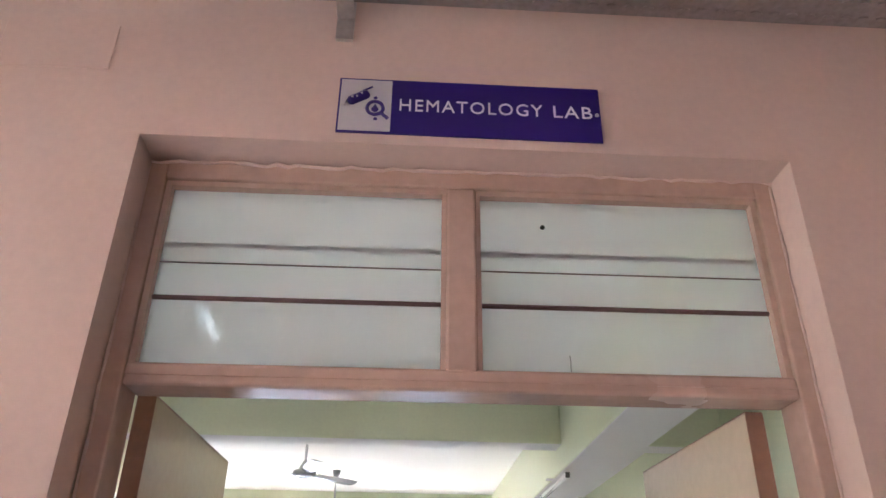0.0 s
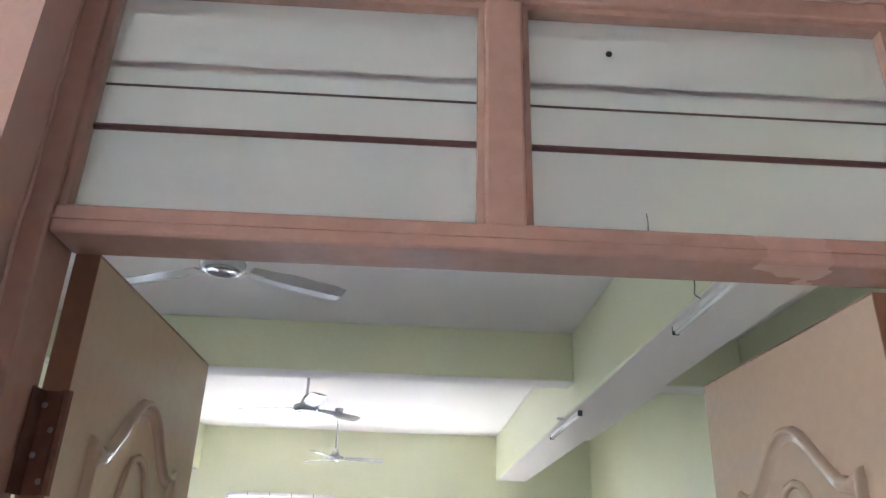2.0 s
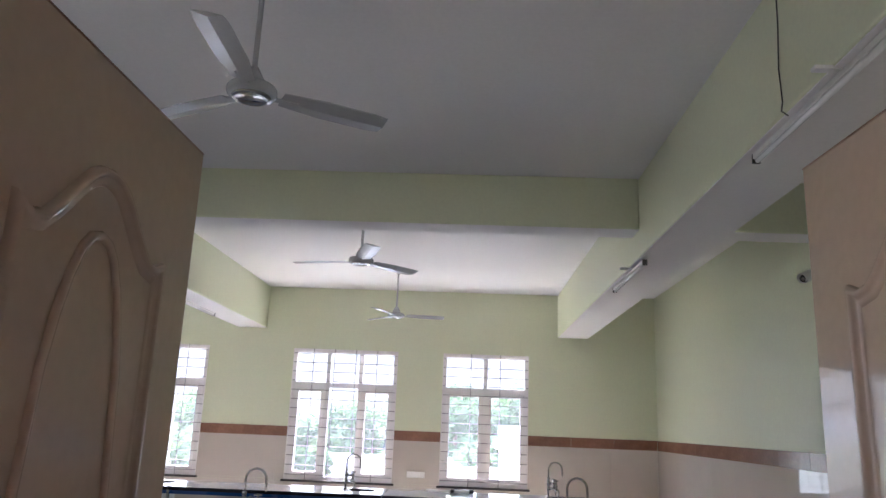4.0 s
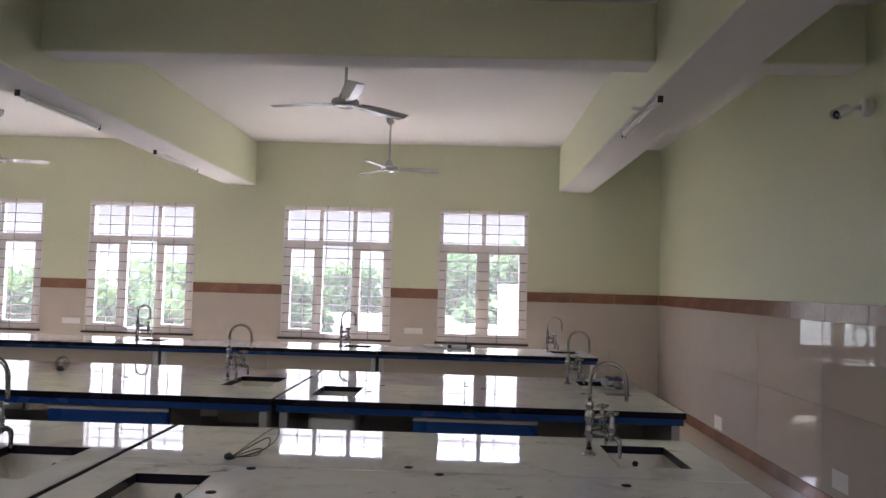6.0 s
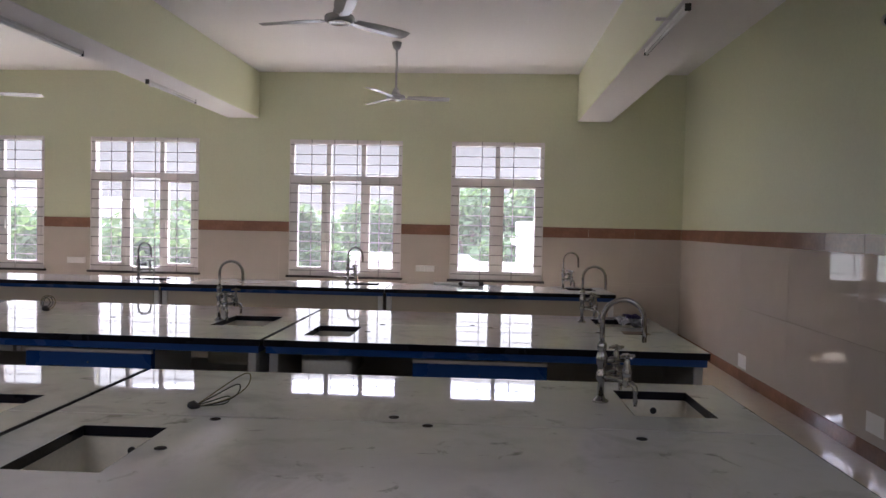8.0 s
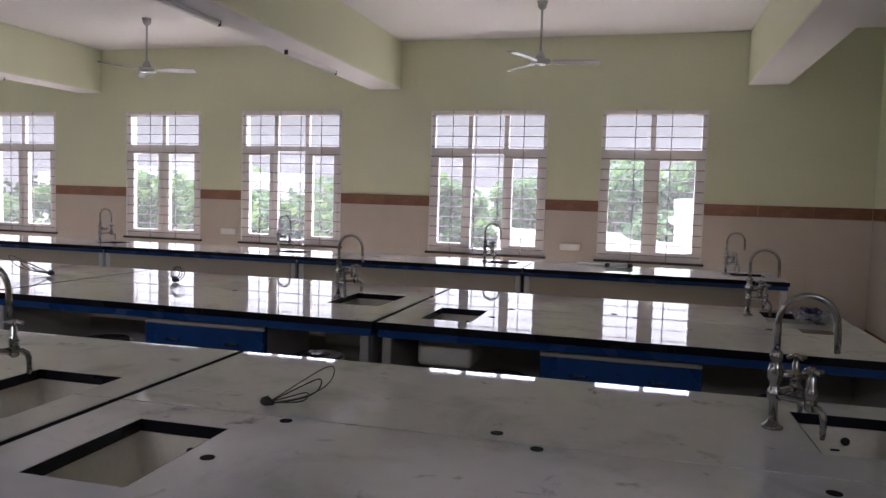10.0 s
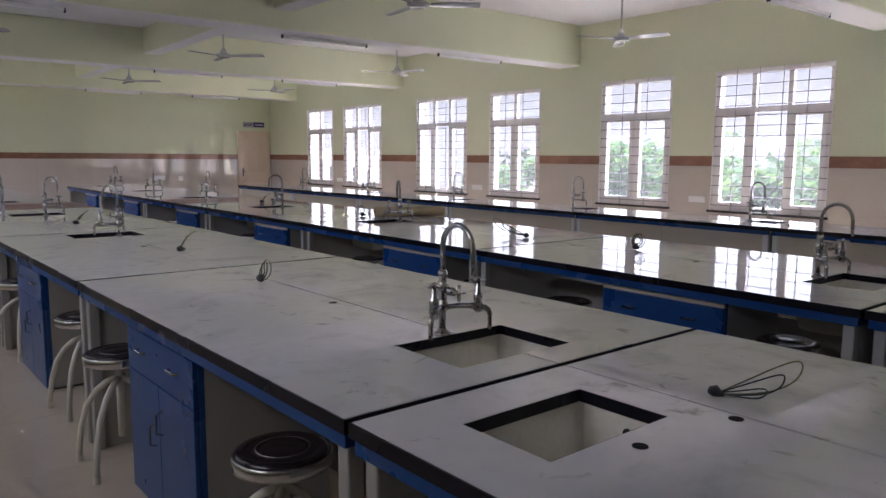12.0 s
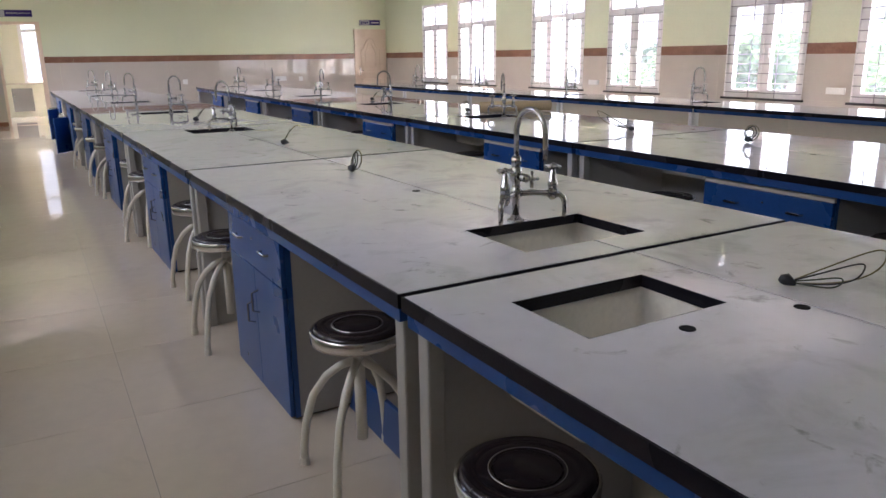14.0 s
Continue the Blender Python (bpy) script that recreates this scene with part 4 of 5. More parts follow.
crumpled("blue_packet", "crumpled dark blue plastic packet beside the sink", "packet", 2.66, 9.42, TOP + 0.04, 0.10, 0.20, SIGN_BLUE, 4, 0.02)
cd = thing("card_piece", "thin dark card lying on the marble top", "card")
part("card", boxes((2.56, 2.72, 8.98, 9.10, TOP + 0.0005, TOP + 0.003)), CARD, cd)


# ---- fans, tube lights and fittings ----
def fan(m):
    f = thing("ceiling_fan", "white three-bladed ceiling fan on a down rod", "fan", "ceiling fans", m)
    part("canopy", lathe(bmesh.new(), [(0.015, -0.09), (0.045, -0.06), (0.055, 0.0)], 18), FAN_WHITE, f, smooth=True)
    part("down_rod", tube(bmesh.new(), [(0, 0, -0.58), (0, 0, -0.05)], 0.012, 10), FAN_WHITE, f, smooth=True)
    part("lower_cup", lathe(bmesh.new(), [(0.05, -0.585), (0.045, -0.56), (0.018, -0.51)], 18), FAN_WHITE, f, smooth=True)
    part("motor", lathe(bmesh.new(), [(0.02, -0.648), (0.088, -0.647), (0.100, -0.640), (0.106, -0.630), (0.106, -0.612), (0.098, -0.600), (0.06, -0.590), (0.03, -0.582)], 28), FAN_WHITE, f, "white motor housing", True)
    part("cap", lathe(bmesh.new(), [(0.055, -0.650), (0.060, -0.654), (0.070, -0.655), (0.078, -0.653), (0.084, -0.646)], 28), CHROME, f, "chrome ring cap", True)
    for k in range(3):
        bm = bmesh.new()
        n = 8
        lo, hi = [], []
        for i in range(n + 1):
            r = 0.13 + 0.48 * i / n
            w = 0.048 + 0.020 * min(1, i / 3)
            if i == n:
                w *= 0.85
            tilt = -0.17
            lo.append([bm.verts.new((r, s * w, -0.625 + s * w * tilt - 0.01 * (s == 0) + dz)) for dz in (0,) for s in (-1, 0, 1)])
            hi.append([bm.verts.new((r, s * w, -0.621 + s * w * tilt + 0.004 * (s == 0))) for s in (-1, 0, 1)])
        for a, b in zip(lo, lo[1:]):
            for j in range(2):
                bm.faces.new((a[j], a[j + 1], b[j + 1], b[j]))
        for a, b in zip(hi, hi[1:]):
            for j in range(2):
                bm.faces.new((a[j], b[j], b[j + 1], a[j + 1]))
        for j in (0, 2):
            for i in range(n):
                bm.faces.new((lo[i][j], lo[i + 1][j], hi[i + 1][j], hi[i][j]))
        for e in (0, n):
            for j in range(2):
                bm.faces.new((lo[e][j], lo[e][j + 1], hi[e][j + 1], hi[e][j]))
        bmesh.ops.recalc_face_normals(bm, faces=bm.faces[:])
        b = part("blade", bm, FAN_WHITE, f)
        b.matrix_basis = pose(0, 0, 0, 0, 0, 120 * k)
        part("blade_arm", boxes((0.085, 0.20, -0.018, 0.018, -0.634, -0.629)), FAN_WHITE, b)
    return f


fm = None
for bay in range(4):
    xc = 0.61 - 4.84 * bay
    for y, a in ((6.26, 32), (9.50, 47), (12.65, 10)):
        m = pose(xc, y, CEIL, 0, 0, a + random.uniform(-6, 6) * (bay > 0))
        fm = copy_thing(fm, m) if fm else fan(m)


def tube_light(m):
    t = thing("tube_light", "unlit slim white tube light under the beam", "tube light", "tube lights", m)
    part("batten", soft_box(-0.018, 0.018, 0, 1.2, -0.03, -0.004, 0.003), PLASTIC, t)
    part("tube", tube(bmesh.new(), [(0, 0.02, -0.040), (0, 1.18, -0.040)], 0.014, 10), TUBE, t, "white unlit tube", True)
    for y in (-0.008, 1.192):
        part("end_cap", soft_box(-0.019, 0.019, y, y + 0.016, -0.05, -0.003, 0.003), DARK, t, "dark end cap")
    part("junction", soft_box(-0.13, -0.06, 0.3, 0.34, -0.02, -0.004, 0.004), PLASTIC, t)
    part("lead", tube(bmesh.new(), [(-0.06, 0.32, -0.012), (-0.015, 0.32, -0.012)], 0.004, 6), PLASTIC, t)
    return t


tl = None
for i, x in enumerate(BEAMS):
    for y in ((5.60, 9.07) if i == 0 else (5.66, 9.25, 11.66)):
        m = pose(x - 0.170 if i == 0 else x - 0.09, y, BEAM_Z - 0.002)
        tl = copy_thing(tl, m) if tl else tube_light(m)
wl = thing("hanging_wire", "thin loose wire hanging beside the beam", "wire")
part("wire", tube(bmesh.new(), [(2.84, 6.30, CEIL), (2.842, 6.31, 3.35), (2.838, 6.325, 3.15), (2.846, 6.33, 3.0), (2.835, 6.32, 2.95), (2.87, 6.34, 2.940)], 0.003, 6), DARK, wl)

cc = thing("security_camera", "white bullet security camera on the wall", "camera", "", pose(EAST, 8.95, 2.86))
part("mount", lathe(bmesh.new(), [(0.062, 0), (0.062, 0.045), (0.055, 0.055), (0.02, 0.058)], 24), PLASTIC, cc, "round junction box", True).matrix_basis = pose(0, 0, 0, 0, -90)
part("arm", tube(bmesh.new(), [(-0.05, 0, 0), (-0.10, -0.01, -0.005), (-0.135, -0.015, -0.02), (-0.155, -0.02, -0.028)], [0.022, 0.013, 0.013, 0.016], 10), PLASTIC, cc, smooth=True)
bd = part("body", tube(bmesh.new(), [(-0.150, -0.015, -0.020), (-0.158, -0.019, -0.026), (-0.245, -0.062, -0.070)], [0.024, 0.034, 0.034], 18), PLASTIC, cc)
part("sun_shield", tube(bmesh.new(), [(-0.170, -0.024, -0.022), (-0.268, -0.074, -0.071)], [0.0365, 0.0365], 18, False), PLASTIC, bd)
part("lens_ring", tube(bmesh.new(), [(-0.240, -0.060, -0.068), (-0.250, -0.065, -0.073)], [0.033, 0.030], 18), DARK, bd, "black lens plate")
part("lens", tube(bmesh.new(), [(-0.248, -0.064, -0.072), (-0.253, -0.0665, -0.0745)], [0.016, 0.012], 14), CHROME, bd, "shiny lens")


def socket_box(name, m, w, h, label):
    s = thing(name, label, "socket", "", m)
    part("plate", soft_box(-w / 2, w / 2, -0.022, 0, -h / 2, h / 2, 0.004), PLASTIC, s)
    n = max(1, round(w / 0.07))
    for k in range(n):
        x = -w / 2 + w * (k + 0.5) / n
        part("module", soft_box(x - w / n * 0.42, x + w / n * 0.42, -0.026, -0.021, -h * 0.38, h * 0.38, 0.002), PLASTIC, s)
    return s


for y, z in ((11.85, 0.21), (9.32, 0.26)):
    socket_box("socket_box", pose(EAST - 0.010, y, z, 0, 0, 90), 0.23, 0.14, "white socket box low on the tiled wall")
for x in (0.84, -4.10, -8.78, -13.85):
    socket_box("socket_strip", pose(x if x > 0 else x + 0.0, NORTH - 0.010, 0.92), 0.26, 0.085, "white switch socket strip on the tiled wall")
for y, z, w in ((8.75, 0.88, 0.12), (11.2, 0.90, 0.30), (11.75, 0.88, 0.12)):
    socket_box("socket_plate", pose(WEST + 0.010, y, z, 0, 0, -90), w, 0.12, "white socket plate on the tiled end wall")

# ---- end wall: closed door, store room ----
dn = thing("door_3", "closed beige panelled door in the end wall", "door")
dn["kind"] = "structure"
part("frame", boxes((WEST, WEST + 0.05, 13.33, 13.40, 0, 2.16), (WEST, WEST + 0.05, 14.21, 14.28, 0, 2.16), (WEST, WEST + 0.05, 13.40, 14.21, 2.09, 2.16)), DOOR_CREAM, dn)
part("panel", soft_box(WEST + 0.004, WEST + 0.035, 13.40, 14.21, 0.01, 2.09, 0.003), DOOR_CREAM, dn)
lp = [(13.52, 1.02), (13.52, 1.62), (13.60, 1.66), (13.70, 1.86), (13.805, 1.92), (13.91, 1.86), (14.01, 1.66), (14.09, 1.62), (14.09, 1.02), (13.52, 1.02)]
part("moulding", moulding([(WEST + 0.036, y, z) for y, z in lp], 0.014), DOOR_CREAM, dn)
part("moulding", moulding([(WEST + 0.036, 13.805 + (y - 13.805) * 0.55, 1.45 + (z - 1.45) * 0.75) for y, z in lp], 0.010), DOOR_CREAM, dn)
part("moulding", moulding([(WEST + 0.036, y, z) for y, z in ((13.52, 0.18), (13.52, 0.82), (14.09, 0.82), (14.09, 0.18), (13.52, 0.18))], 0.014), DOOR_CREAM, dn)
part("handle", boxes((WEST + 0.035, WEST + 0.05, 13.45, 13.49, 0.92, 1.14), (WEST + 0.05, WEST + 0.075, 13.46, 13.56, 1.05, 1.065)), CHROME, dn, "chrome lever handle")
ns = thing("small_name_board", "navy and silver name board over the closed door", "sign")
part("board", boxes((WEST + 0.001, WEST + 0.006, 13.52, 14.14, 2.27, 2.41)), SIGN_BLUE, ns)
part("icon_field", boxes((WEST + 0.006, WEST + 0.008, 13.53, 13.82, 2.28, 2.40)), SIGN_GREY, ns)
for k in range(4):
    part("emblem", boxes((WEST + 0.008, WEST + 0.009, 13.56 + 0.06 * k, 13.60 + 0.06 * k, 2.30 + 0.02 * (k % 2), 2.37)), SIGN_BLUE, ns)
part("lettering_bar", boxes((WEST + 0.006, WEST + 0.0075, 13.87, 14.10, 2.325, 2.35)), LETTER, ns)
sf = thing("store_door_frame", "beige frame of the open store room doorway", "door frame")
sf["kind"] = "structure"
part("jamb", boxes((WEST - 0.2, WEST + 0.012, STORE_Y0, STORE_Y0 + 0.06, 0, STORE_TOP)), DOOR_CREAM, sf)
part("jamb", boxes((WEST - 0.2, WEST + 0.012, STORE_Y1 - 0.06, STORE_Y1 + 0.03, 0, STORE_TOP)), DOOR_CREAM, sf)
part("head", boxes((WEST - 0.2, WEST + 0.012, STORE_Y0 + 0.06, STORE_Y1 - 0.06, STORE_TOP - 0.06, STORE_TOP)), DOOR_CREAM, sf)
sb = thing("store_name_board", "navy and silver store room name board", "sign", "", pose(WEST, 5.255, 2.465, 90, 0, 90))
part("board", boxes((-0.335, 0.335, -0.073, 0.073, 0.001, 0.006)), SIGN_BLUE, sb)
part("icon_field", boxes((-0.33, -0.20, -0.068, 0.068, 0.006, 0.0075)), SIGN_GREY, sb)
words("lettering", "STORE", 0.05, LETTER, sb, pose(-0.055, 0, 0.007), 0.215)
words("lettering", "ROOM", 0.05, LETTER, sb, pose(0.19, 0, 0.007), 0.21)
SX = WEST - 3.0
# window opening widened past the doorway's view to brighten the store room
structure("store_wall_end", boxes((SX - 0.2, SX, 3.6, 5.25, -0.1, 3.4), (SX - 0.2, SX, 6.85, 7.2, -0.1, 3.4), (SX - 0.2, SX, 5.25, 6.85, -0.1, 0.88), (SX - 0.2, SX, 5.25, 6.85, 2.75, 3.4)), YELLOW, "yellow painted store room wall", "wall")
structure("store_wall_side", boxes((SX, WEST - 0.2, 7.0, 7.2, -0.1, 3.4), (SX, WEST - 0.2, 3.6, 3.8, -0.1, 3.4)), YELLOW, "yellow painted store room wall", "wall")
structure("store_ceiling", boxes((SX, WEST - 0.2, 3.6, 7.2, 3.2, 3.4)), WHITE, "white store room ceiling", "ceiling")
structure("store_floor", boxes((SX, WEST - 0.2, 3.6, 7.2, -0.1, 0.002)), FLOOR_TILE, "cream tiled store room floor", "floor")
# the frame follows the widened opening; its far part is added, unseen
sw = thing("window_9", "white framed store room window", "window")
sw["kind"] = "structure"
part("window_frame", boxes((SX - 0.06, SX + 0.004, 5.25, 5.335, 0.88, 2.75), (SX - 0.06, SX + 0.004, 6.77, 6.85, 0.88, 2.75), (SX - 0.06, SX + 0.004, 5.335, 6.77, 0.88, 0.95),
                           (SX - 0.06, SX + 0.004, 5.335, 6.77, 2.67, 2.75), (SX - 0.06, SX + 0.004, 5.335, 6.77, 2.165, 2.23), (SX - 0.06, SX + 0.004, 5.92, 5.99, 0.95, 2.165)), WIN_FRAME, sw)
sp = thing("store_shutter", "grey cupboard shutter under the store window", "cupboard")
part("shutter", soft_box(SX + 0.002, SX + 0.03, 4.91, 5.39, 0.15, 0.745, 0.004), SHUTTER, sp)
part("handle", boxes((SX + 0.03, SX + 0.045, 4.95, 4.965, 0.50, 0.60)), CHROME, sp)
part("ledge", soft_box(SX + 0.002, SX + 0.06, 3.85, 6.8, 0.85, 0.88, 0.004), BEIGE_PANEL, sp)

# ---- outside: ground, facade piers, houses and trees ----
G0 = -4.6
structure("ground", boxes((-600, 600, -600, 900, G0 - 0.5, G0)), GROUND, "dry earth and scrub ground", "ground")
for x in BEAMS:
    structure("facade_pier", boxes((x - 0.3, x + 0.3, NORTH + 0.235, NORTH + 0.62, G0, 5)), PINK_OUT, "pink rendered pier outside the windows", "pier")


def hazy_sky():
    """Bright haze low over the far fields, a plain ring all round."""
    m = bpy.data.materials.new("hazy_white_sky")
    m.use_nodes = True
    N, L = m.node_tree.nodes, m.node_tree.links
    N.remove(N["Principled BSDF"])
    e, n, r = N.new("ShaderNodeEmission"), N.new("ShaderNodeTexNoise"), N.new("ShaderNodeValToRGB")
    n.inputs["Scale"].default_value = 0.02
    r.color_ramp.elements[0].color, r.color_ramp.elements[1].color = (1.0, 0.91, 0.83, 1), (1.0, 0.93, 0.86, 1)
    L.new(n.outputs["Fac"], r.inputs[0])
    L.new(r.outputs[0], e.inputs[0])
    e.inputs[1].default_value = HAZE
    L.new(e.outputs[0], N["Material Output"].inputs[0])
    bm = bmesh.new()
    ring = [(-7 + 150 * math.cos(radians(a)), 10 + 150 * math.sin(radians(a))) for a in range(0, 361, 6)]
    lo, hi = [bm.verts.new((x, y, G0)) for x, y in ring], [bm.verts.new((x, y, 34)) for x, y in ring]
    for k in range(len(ring) - 1):
        bm.faces.new((lo[k], lo[k + 1], hi[k + 1], hi[k]))
    structure("backdrop", bm, m, "pale hazy sky over the horizon", "sky")


HAZE = 0.088
hazy_sky()


def house(x, y, w, d, h, label, mt):
    hs = thing("house", label, "house", "houses beyond the windows", pose(x, y, G0))
    part("wall", boxes((-w / 2, w / 2, -d / 2, d / 2, 0, h)), mt, hs)
    part("roof", boxes((-w / 2 - 0.2, w / 2 + 0.2, -d / 2 - 0.2, d / 2 + 0.2, h, h + 0.15)), WALL_OUT, hs)
    part("parapet", boxes((-w / 2, w / 2, -d / 2, -d / 2 + 0.15, h + 0.15, h + 0.8), (-w / 2, w / 2, d / 2 - 0.15, d / 2, h + 0.15, h + 0.8)), mt, hs)
    n = max(2, int(w / 3))
    for f in range(max(1, int(h / 3))):
        for k in range(n):
            wx = -w / 2 + w * (k + 0.5) / n
            wd = part("window", boxes((wx - 0.6, wx + 0.6, -d / 2 - 0.03, -d / 2 + 0.02, 1.0 + 3 * f, 2.2 + 3 * f)), DARK_GLASS, hs)
            part("sill", boxes((wx - 0.7, wx + 0.7, -d / 2 - 0.12, -d / 2 - 0.03, 0.9 + 3 * f, 1.0 + 3 * f)), WALL_OUT, wd)
    return hs


house(-2.5, 30, 12, 6, 4.2, "low white flat-roofed house beyond the trees", WALL_OUT)
house(-9, 58, 14, 8, 6.0, "white two-storey house among green trees", WALL_OUT)
house(4, 66, 12, 8, 6.4, "white two-storey house with parapet", WALL_OUT)
house(4.85, 31, 4.2, 4, 5.5, "white flat-roofed house among trees", WALL_OUT)
house(-24, 44, 9, 8, 6.6, "white two-storey house among green trees", WALL_OUT)
house(-42, 60, 12, 9, 6.5, "white flat-roofed house beyond the trees", WALL_OUT)
house(-55, 42, 10, 8, 6.0, "cream flat-roofed house beyond the trees", WALL_OUT)
house(-20, 90, 16, 9, 6.6, "white apartment house far behind the trees", WALL_OUT)


def tree(x, y, h, spread, seed, leaves=7500):
    rnd = random.Random(seed)
    t = thing("tree", "leafy green tree beyond the windows", "tree", "trees beyond the windows", pose(x, y, G0))
    bm = tube(bmesh.new(), [(0, 0, 0), (0.1, 0.05, h * 0.25), (0.0, 0.1, h * 0.5), (0.1, 0, h * 0.8)], [0.22, 0.17, 0.13, 0.04], 8)
    clumps = []
    for k in range(9):
        a, rr, z = rnd.uniform(0, 6.28), spread * rnd.uniform(0.35, 0.85), h * rnd.uniform(0.45, 0.92)
        p = Vector((rr * math.cos(a), rr * math.sin(a), z))
        tube(bm, [(0.05, 0.05, h * rnd.uniform(0.3, 0.5)), p * 0.5 + Vector((0, 0, h * 0.22)), p], [0.09, 0.06, 0.02], 6)
        clumps.append((p, spread * rnd.uniform(0.28, 0.5)))
    clumps.append((Vector((0, 0, h * 0.88)), spread * 0.45))
    part("trunk", bm, BARK, t)
    co, fs = [], []
    for i in range(leaves):
        c, r = clumps[rnd.randrange(len(clumps))]
        d = Vector((rnd.gauss(0, 1), rnd.gauss(0, 1), rnd.gauss(0, 0.8)))
        p = c + d.normalized() * r * rnd.uniform(0.15, 1.08)
        u = Vector((rnd.gauss(0, 1), rnd.gauss(0, 1), rnd.gauss(0, 0.6))).normalized() * rnd.uniform(0.13, 0.26)
        v = u.orthogonal().normalized() * rnd.uniform(0.06, 0.13)
        n = len(co)
        co += [p - u, p + v, p + u, p - v]
        fs.append((n, n + 1, n + 2, n + 3))
    me = bpy.data.meshes.new("crown")
    me.from_pydata(co, [], fs)
    me.materials.append(LEAVES)
    cr = new("crown", me)
    cr.parent = t
    return t


rt = random.Random(5)
TREES = [(1.0, 34, 7.5, 2.7), (3.6, 36, 7.8, 2.8), (-4.4, 27, 6.9, 1.5), (-8.2, 24, 5.9, 2.3), (-11.0, 26, 6.2, 2.3), (-6.9, 31, 5.8, 2.0),
         (-14.9, 28, 6.6, 2.2), (-18.5, 33, 5.6, 2.2), (-23.5, 29, 5.4, 2.0), (-30, 38, 6.0, 2.4),
         (0.8, 46, 7.2, 2.6), (-5, 49, 7.2, 2.6), (-16, 52, 7.6, 3.0), (10, 50, 8.0, 3.0), (-30, 60, 7.8, 3.2)]
for i, (x, y, h, sp_) in enumerate(TREES):
    tree(x, y, h, sp_, i)
# a far belt of woods
rb = random.Random(9)
co, fs = [], []
for i in range(9000):
    x = rb.uniform(-190, 90)
    top = 7.2 + 1.4 * math.sin(x * 0.11) + 0.9 * math.sin(x * 0.37 + 1)
    p = Vector((x, 120 + rb.uniform(-8, 8), G0 + rb.uniform(0, 1) ** 0.7 * top))
    u = Vector((rb.gauss(0, 1), rb.gauss(0, 1), rb.gauss(0, 0.7))).normalized() * rb.uniform(0.5, 1.0)
    v = u.orthogonal().normalized() * rb.uniform(0.3, 0.6)
    n = len(co)
    co += [p - u, p + v, p + u, p - v]
    fs.append((n, n + 1, n + 2, n + 3))
me = bpy.data.meshes.new("far_woods")
me.from_pydata(co, [], fs)
me.materials.append(LEAVES)
tagged(new("far_woods", me), "distant belt of green trees", "trees", kind="stuff")


# ---- tiles: wainscot, border and floor ----
def wall_tiles(name, wall, spans, z0, z1, w, h, proud, at):
    """Glazed tiles with fine joints on one wall, joined; at(u, n, z) turns wall coordinates into places."""
    bm = bmesh.new()
    for a, b, lo, hi in spans:
        rows = max(1, round((hi - lo) / h))
        for r in range(rows):
            za, zb = lo + (hi - lo) * r / rows, lo + (hi - lo) * (r + 1) / rows
            u = math.floor(a / w) * w
            while u < b:
                ua, ub = max(u, a) + 0.001, min(u + w, b) - 0.001
                if ub - ua > 0.004:
                    v = [bm.verts.new(at(p, n, z)) for z in (za + 0.001, zb - 0.001) for n in (0, proud) for p in (ua, ub)]
                    for q in ((0, 2, 3, 1), (4, 5, 7, 6), (0, 1, 5, 4), (1, 3, 7, 5), (3, 2, 6, 7), (2, 0, 4, 6)):
                        bm.faces.new([v[i] for i in q])
                u += w
    bmesh.ops.recalc_face_normals(bm, faces=bm.faces[:])
    return tagged(part(name, bm, CREAM_TILE), "glossy cream wall tiles", "wall tiles", kind="structure")


ON_N = lambda u, n, z: (u, NORTH - n, z)
ON_E = lambda u, n, z: (EAST - n, u, z)
ON_W = lambda u, n, z: (WEST + n, u, z)
spans = [(WEST + 0.01, EAST - 0.009, 0.1, SILL_Z - 0.031)] + [(a, b, SILL_Z, BAND0) for a, b in pierced(WEST + 0.01, EAST - 0.009, holes)] \
    + [(a, b, SILL_Z - 0.031, SILL_Z) for a, b in pierced(WEST + 0.01, EAST - 0.009, [(a - 0.031, b + 0.031) for a, b in holes])]
wt_n = wall_tiles("wall_tiles_north", None, spans, 0, 0, 1.2, 0.6, 0.008, ON_N)
wt_e = wall_tiles("wall_tiles_east", None, [(SOUTH, NORTH, 0.12, BAND0)], 0, 0, 1.2, 0.65, 0.008, ON_E)
wt_w = wall_tiles("wall_tiles_west", None, [(SOUTH, STORE_Y0, 0.1, BAND0), (STORE_Y1 + 0.03, 13.33, 0.1, BAND0), (14.28, NORTH - 0.008, 0.1, BAND0)], 0, 0, 1.2, 0.65, 0.008, ON_W)

tile_cache = {}


def piece(name, length, size, thick, material, m, parent):
    """A border tile: length along x, size upright, thick towards -y."""
    key = (name, round(length, 3), size)
    if key not in tile_cache:
        bm = soft_box(0.0012, length - 0.0012, -thick, 0, 0, size, 0.0015, 1)
        me = bpy.data.meshes.new(name)
        bm.to_mesh(me)
        bm.free()
        me.materials.append(material)
        tile_cache[key] = me
    ob = new(name, tile_cache[key])
    ob.parent = parent
    ob.matrix_basis = m
    return ob


def border(parent, a, b, z, size, thick, place):
    n = max(1, round((b - a) / 0.6))
    w = (b - a) / n
    for k in range(n):
        piece("border_tile", w, size, thick, BROWN_TILE, place(a + w * k, z), parent)


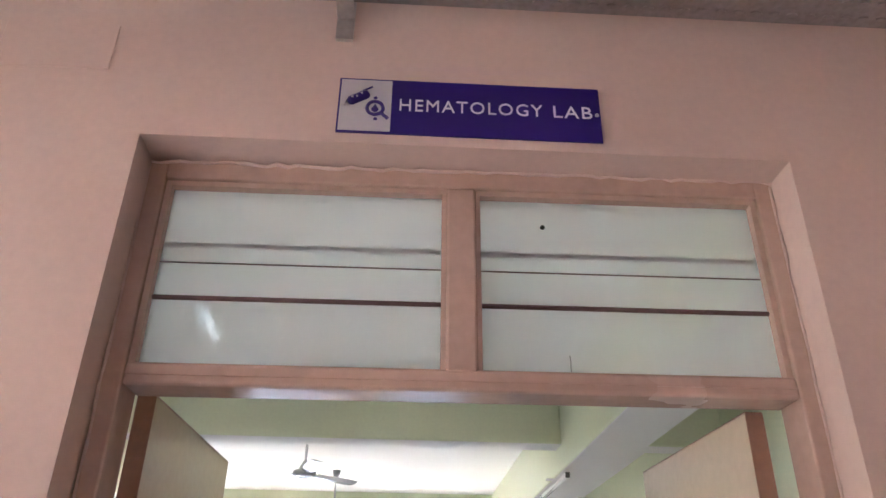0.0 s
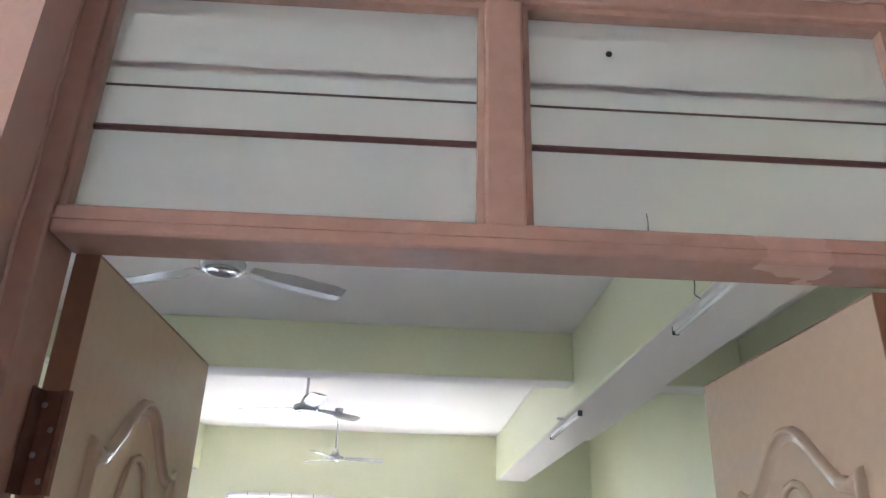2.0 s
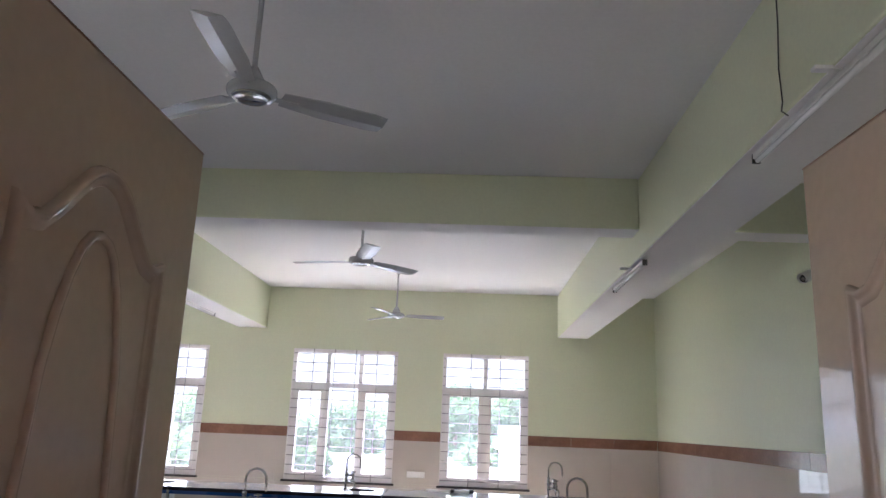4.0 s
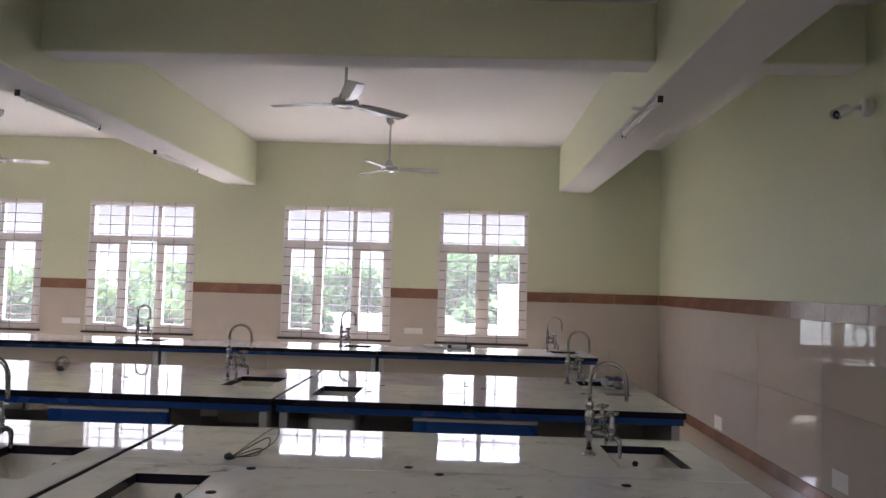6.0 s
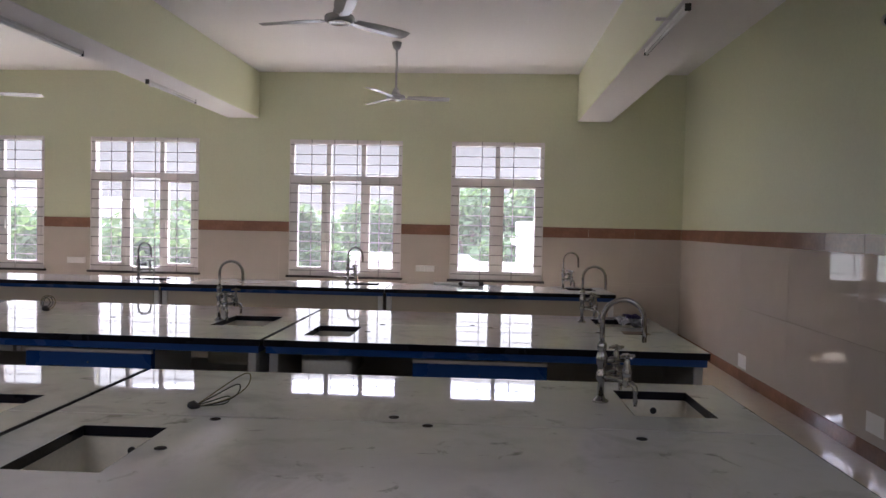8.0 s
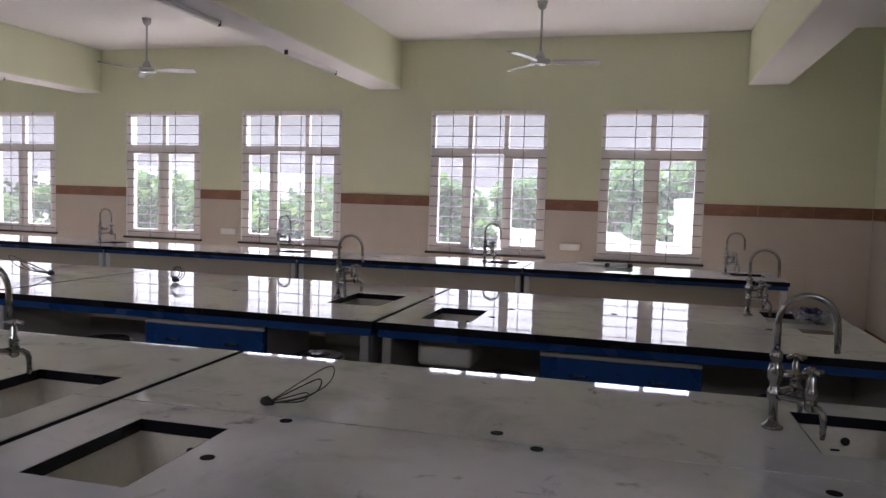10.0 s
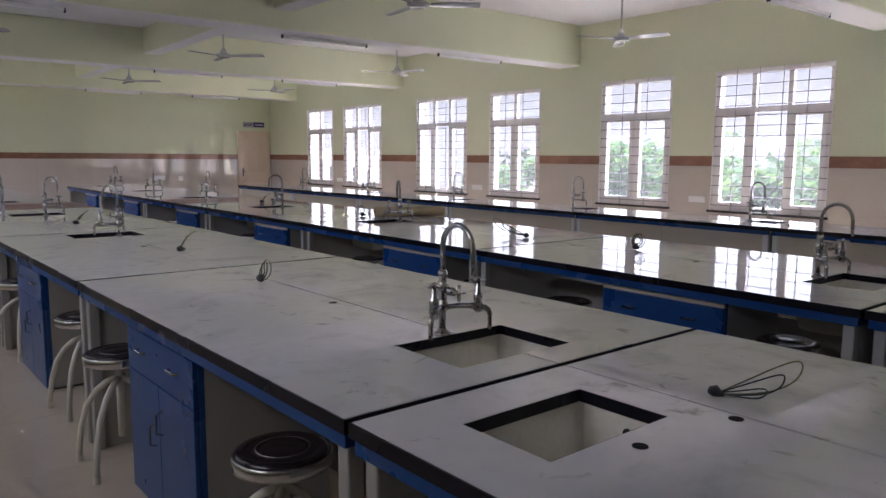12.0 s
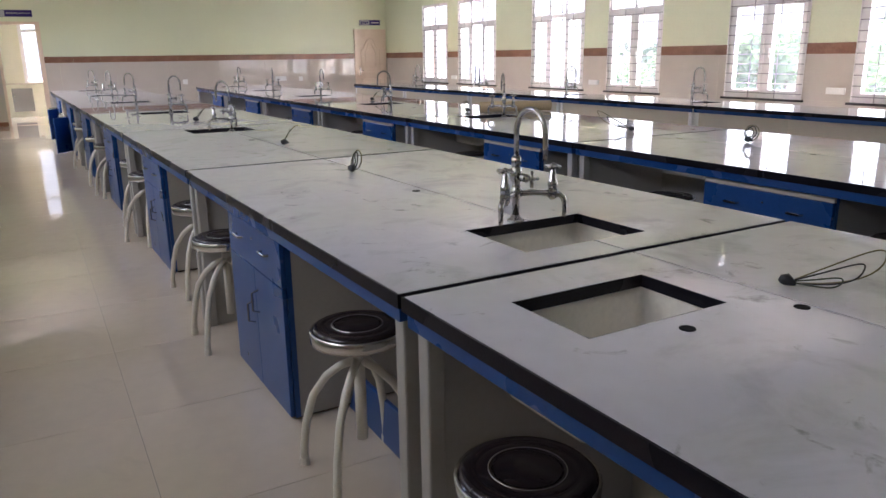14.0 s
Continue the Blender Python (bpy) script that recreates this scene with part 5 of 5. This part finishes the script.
for a, b in pierced(WEST + 0.01, EAST - 0.011, holes):
    border(wt_n, a, b, 0, BAND1 - BAND0, 0.011, lambda u, z: pose(u, NORTH, BAND0))
border(wt_e, SOUTH, NORTH - 0.011, 0, BAND1 - BAND0, 0.011, lambda u, z: pose(EAST, NORTH - 0.011 - (u - SOUTH), BAND0, 0, 0, -90))
border(wt_e, SOUTH, NORTH, 0, 0.118, 0.012, lambda u, z: pose(EAST, NORTH - (u - SOUTH), 0.001, 0, 0, -90))
for a, b in ((SOUTH, STORE_Y0), (14.28, NORTH - 0.011)):
    border(wt_w, a, b, 0, BAND1 - BAND0, 0.011, lambda u, z: pose(WEST, u, BAND0, 0, 0, 90))
    border(wt_w, a, b, 0, 0.098, 0.012, lambda u, z: pose(WEST, u, 0.001, 0, 0, 90))
border(wt_w, STORE_Y1 + 0.03, 13.33, 0, BAND1 - BAND0, 0.011, lambda u, z: pose(WEST, u, BAND0, 0, 0, 90))
border(wt_w, STORE_Y1 + 0.03, 13.33, 0, 0.098, 0.012, lambda u, z: pose(WEST, u, 0.001, 0, 0, 90))
border(wt_n, WEST + 0.01, EAST - 0.013, 0, 0.098, 0.012, lambda u, z: pose(u, NORTH, 0.001))

floor_bed = structure("floor", boxes((WEST, EAST, OUTER, NORTH, -0.15, -0.004)), GROUT, "cream tiled laboratory floor", "floor")
FT = 0.8
me = None
rest = bmesh.new()
fx0, fy0 = -1.24 - 21 * FT, 5.45 - 2 * FT
for i in range(29):
    for j in range(14):
        x0, y0 = fx0 + i * FT, fy0 + j * FT
        a, b, c, d = max(x0, WEST), min(x0 + FT, EAST), max(y0, SOUTH if j else 3.97), min(y0 + FT, NORTH)
        if j == 0:
            c = 3.967
        if b - a < 0.02 or d - c < 0.02:
            continue
        g = 0.0012
        if j < 5 and b - a > FT - 0.01 and d - c > FT - 0.01:
            if me is None:
                bm = boxes((g, FT - g, g, FT - g, -0.006, 0.0))
                me = bpy.data.meshes.new("floor_tile")
                bm.to_mesh(me)
                bm.free()
                me.materials.append(FLOOR_TILE)
            ob = new("floor_tile", me)
            ob.parent = floor_bed
            ob.location = (x0, y0, 0)
        else:
            box(rest, a + g, b - g, c + g, d - g, -0.006, 0.0)
tagged(part("floor_tiles_far", rest, FLOOR_TILE, floor_bed), kind="stuff")
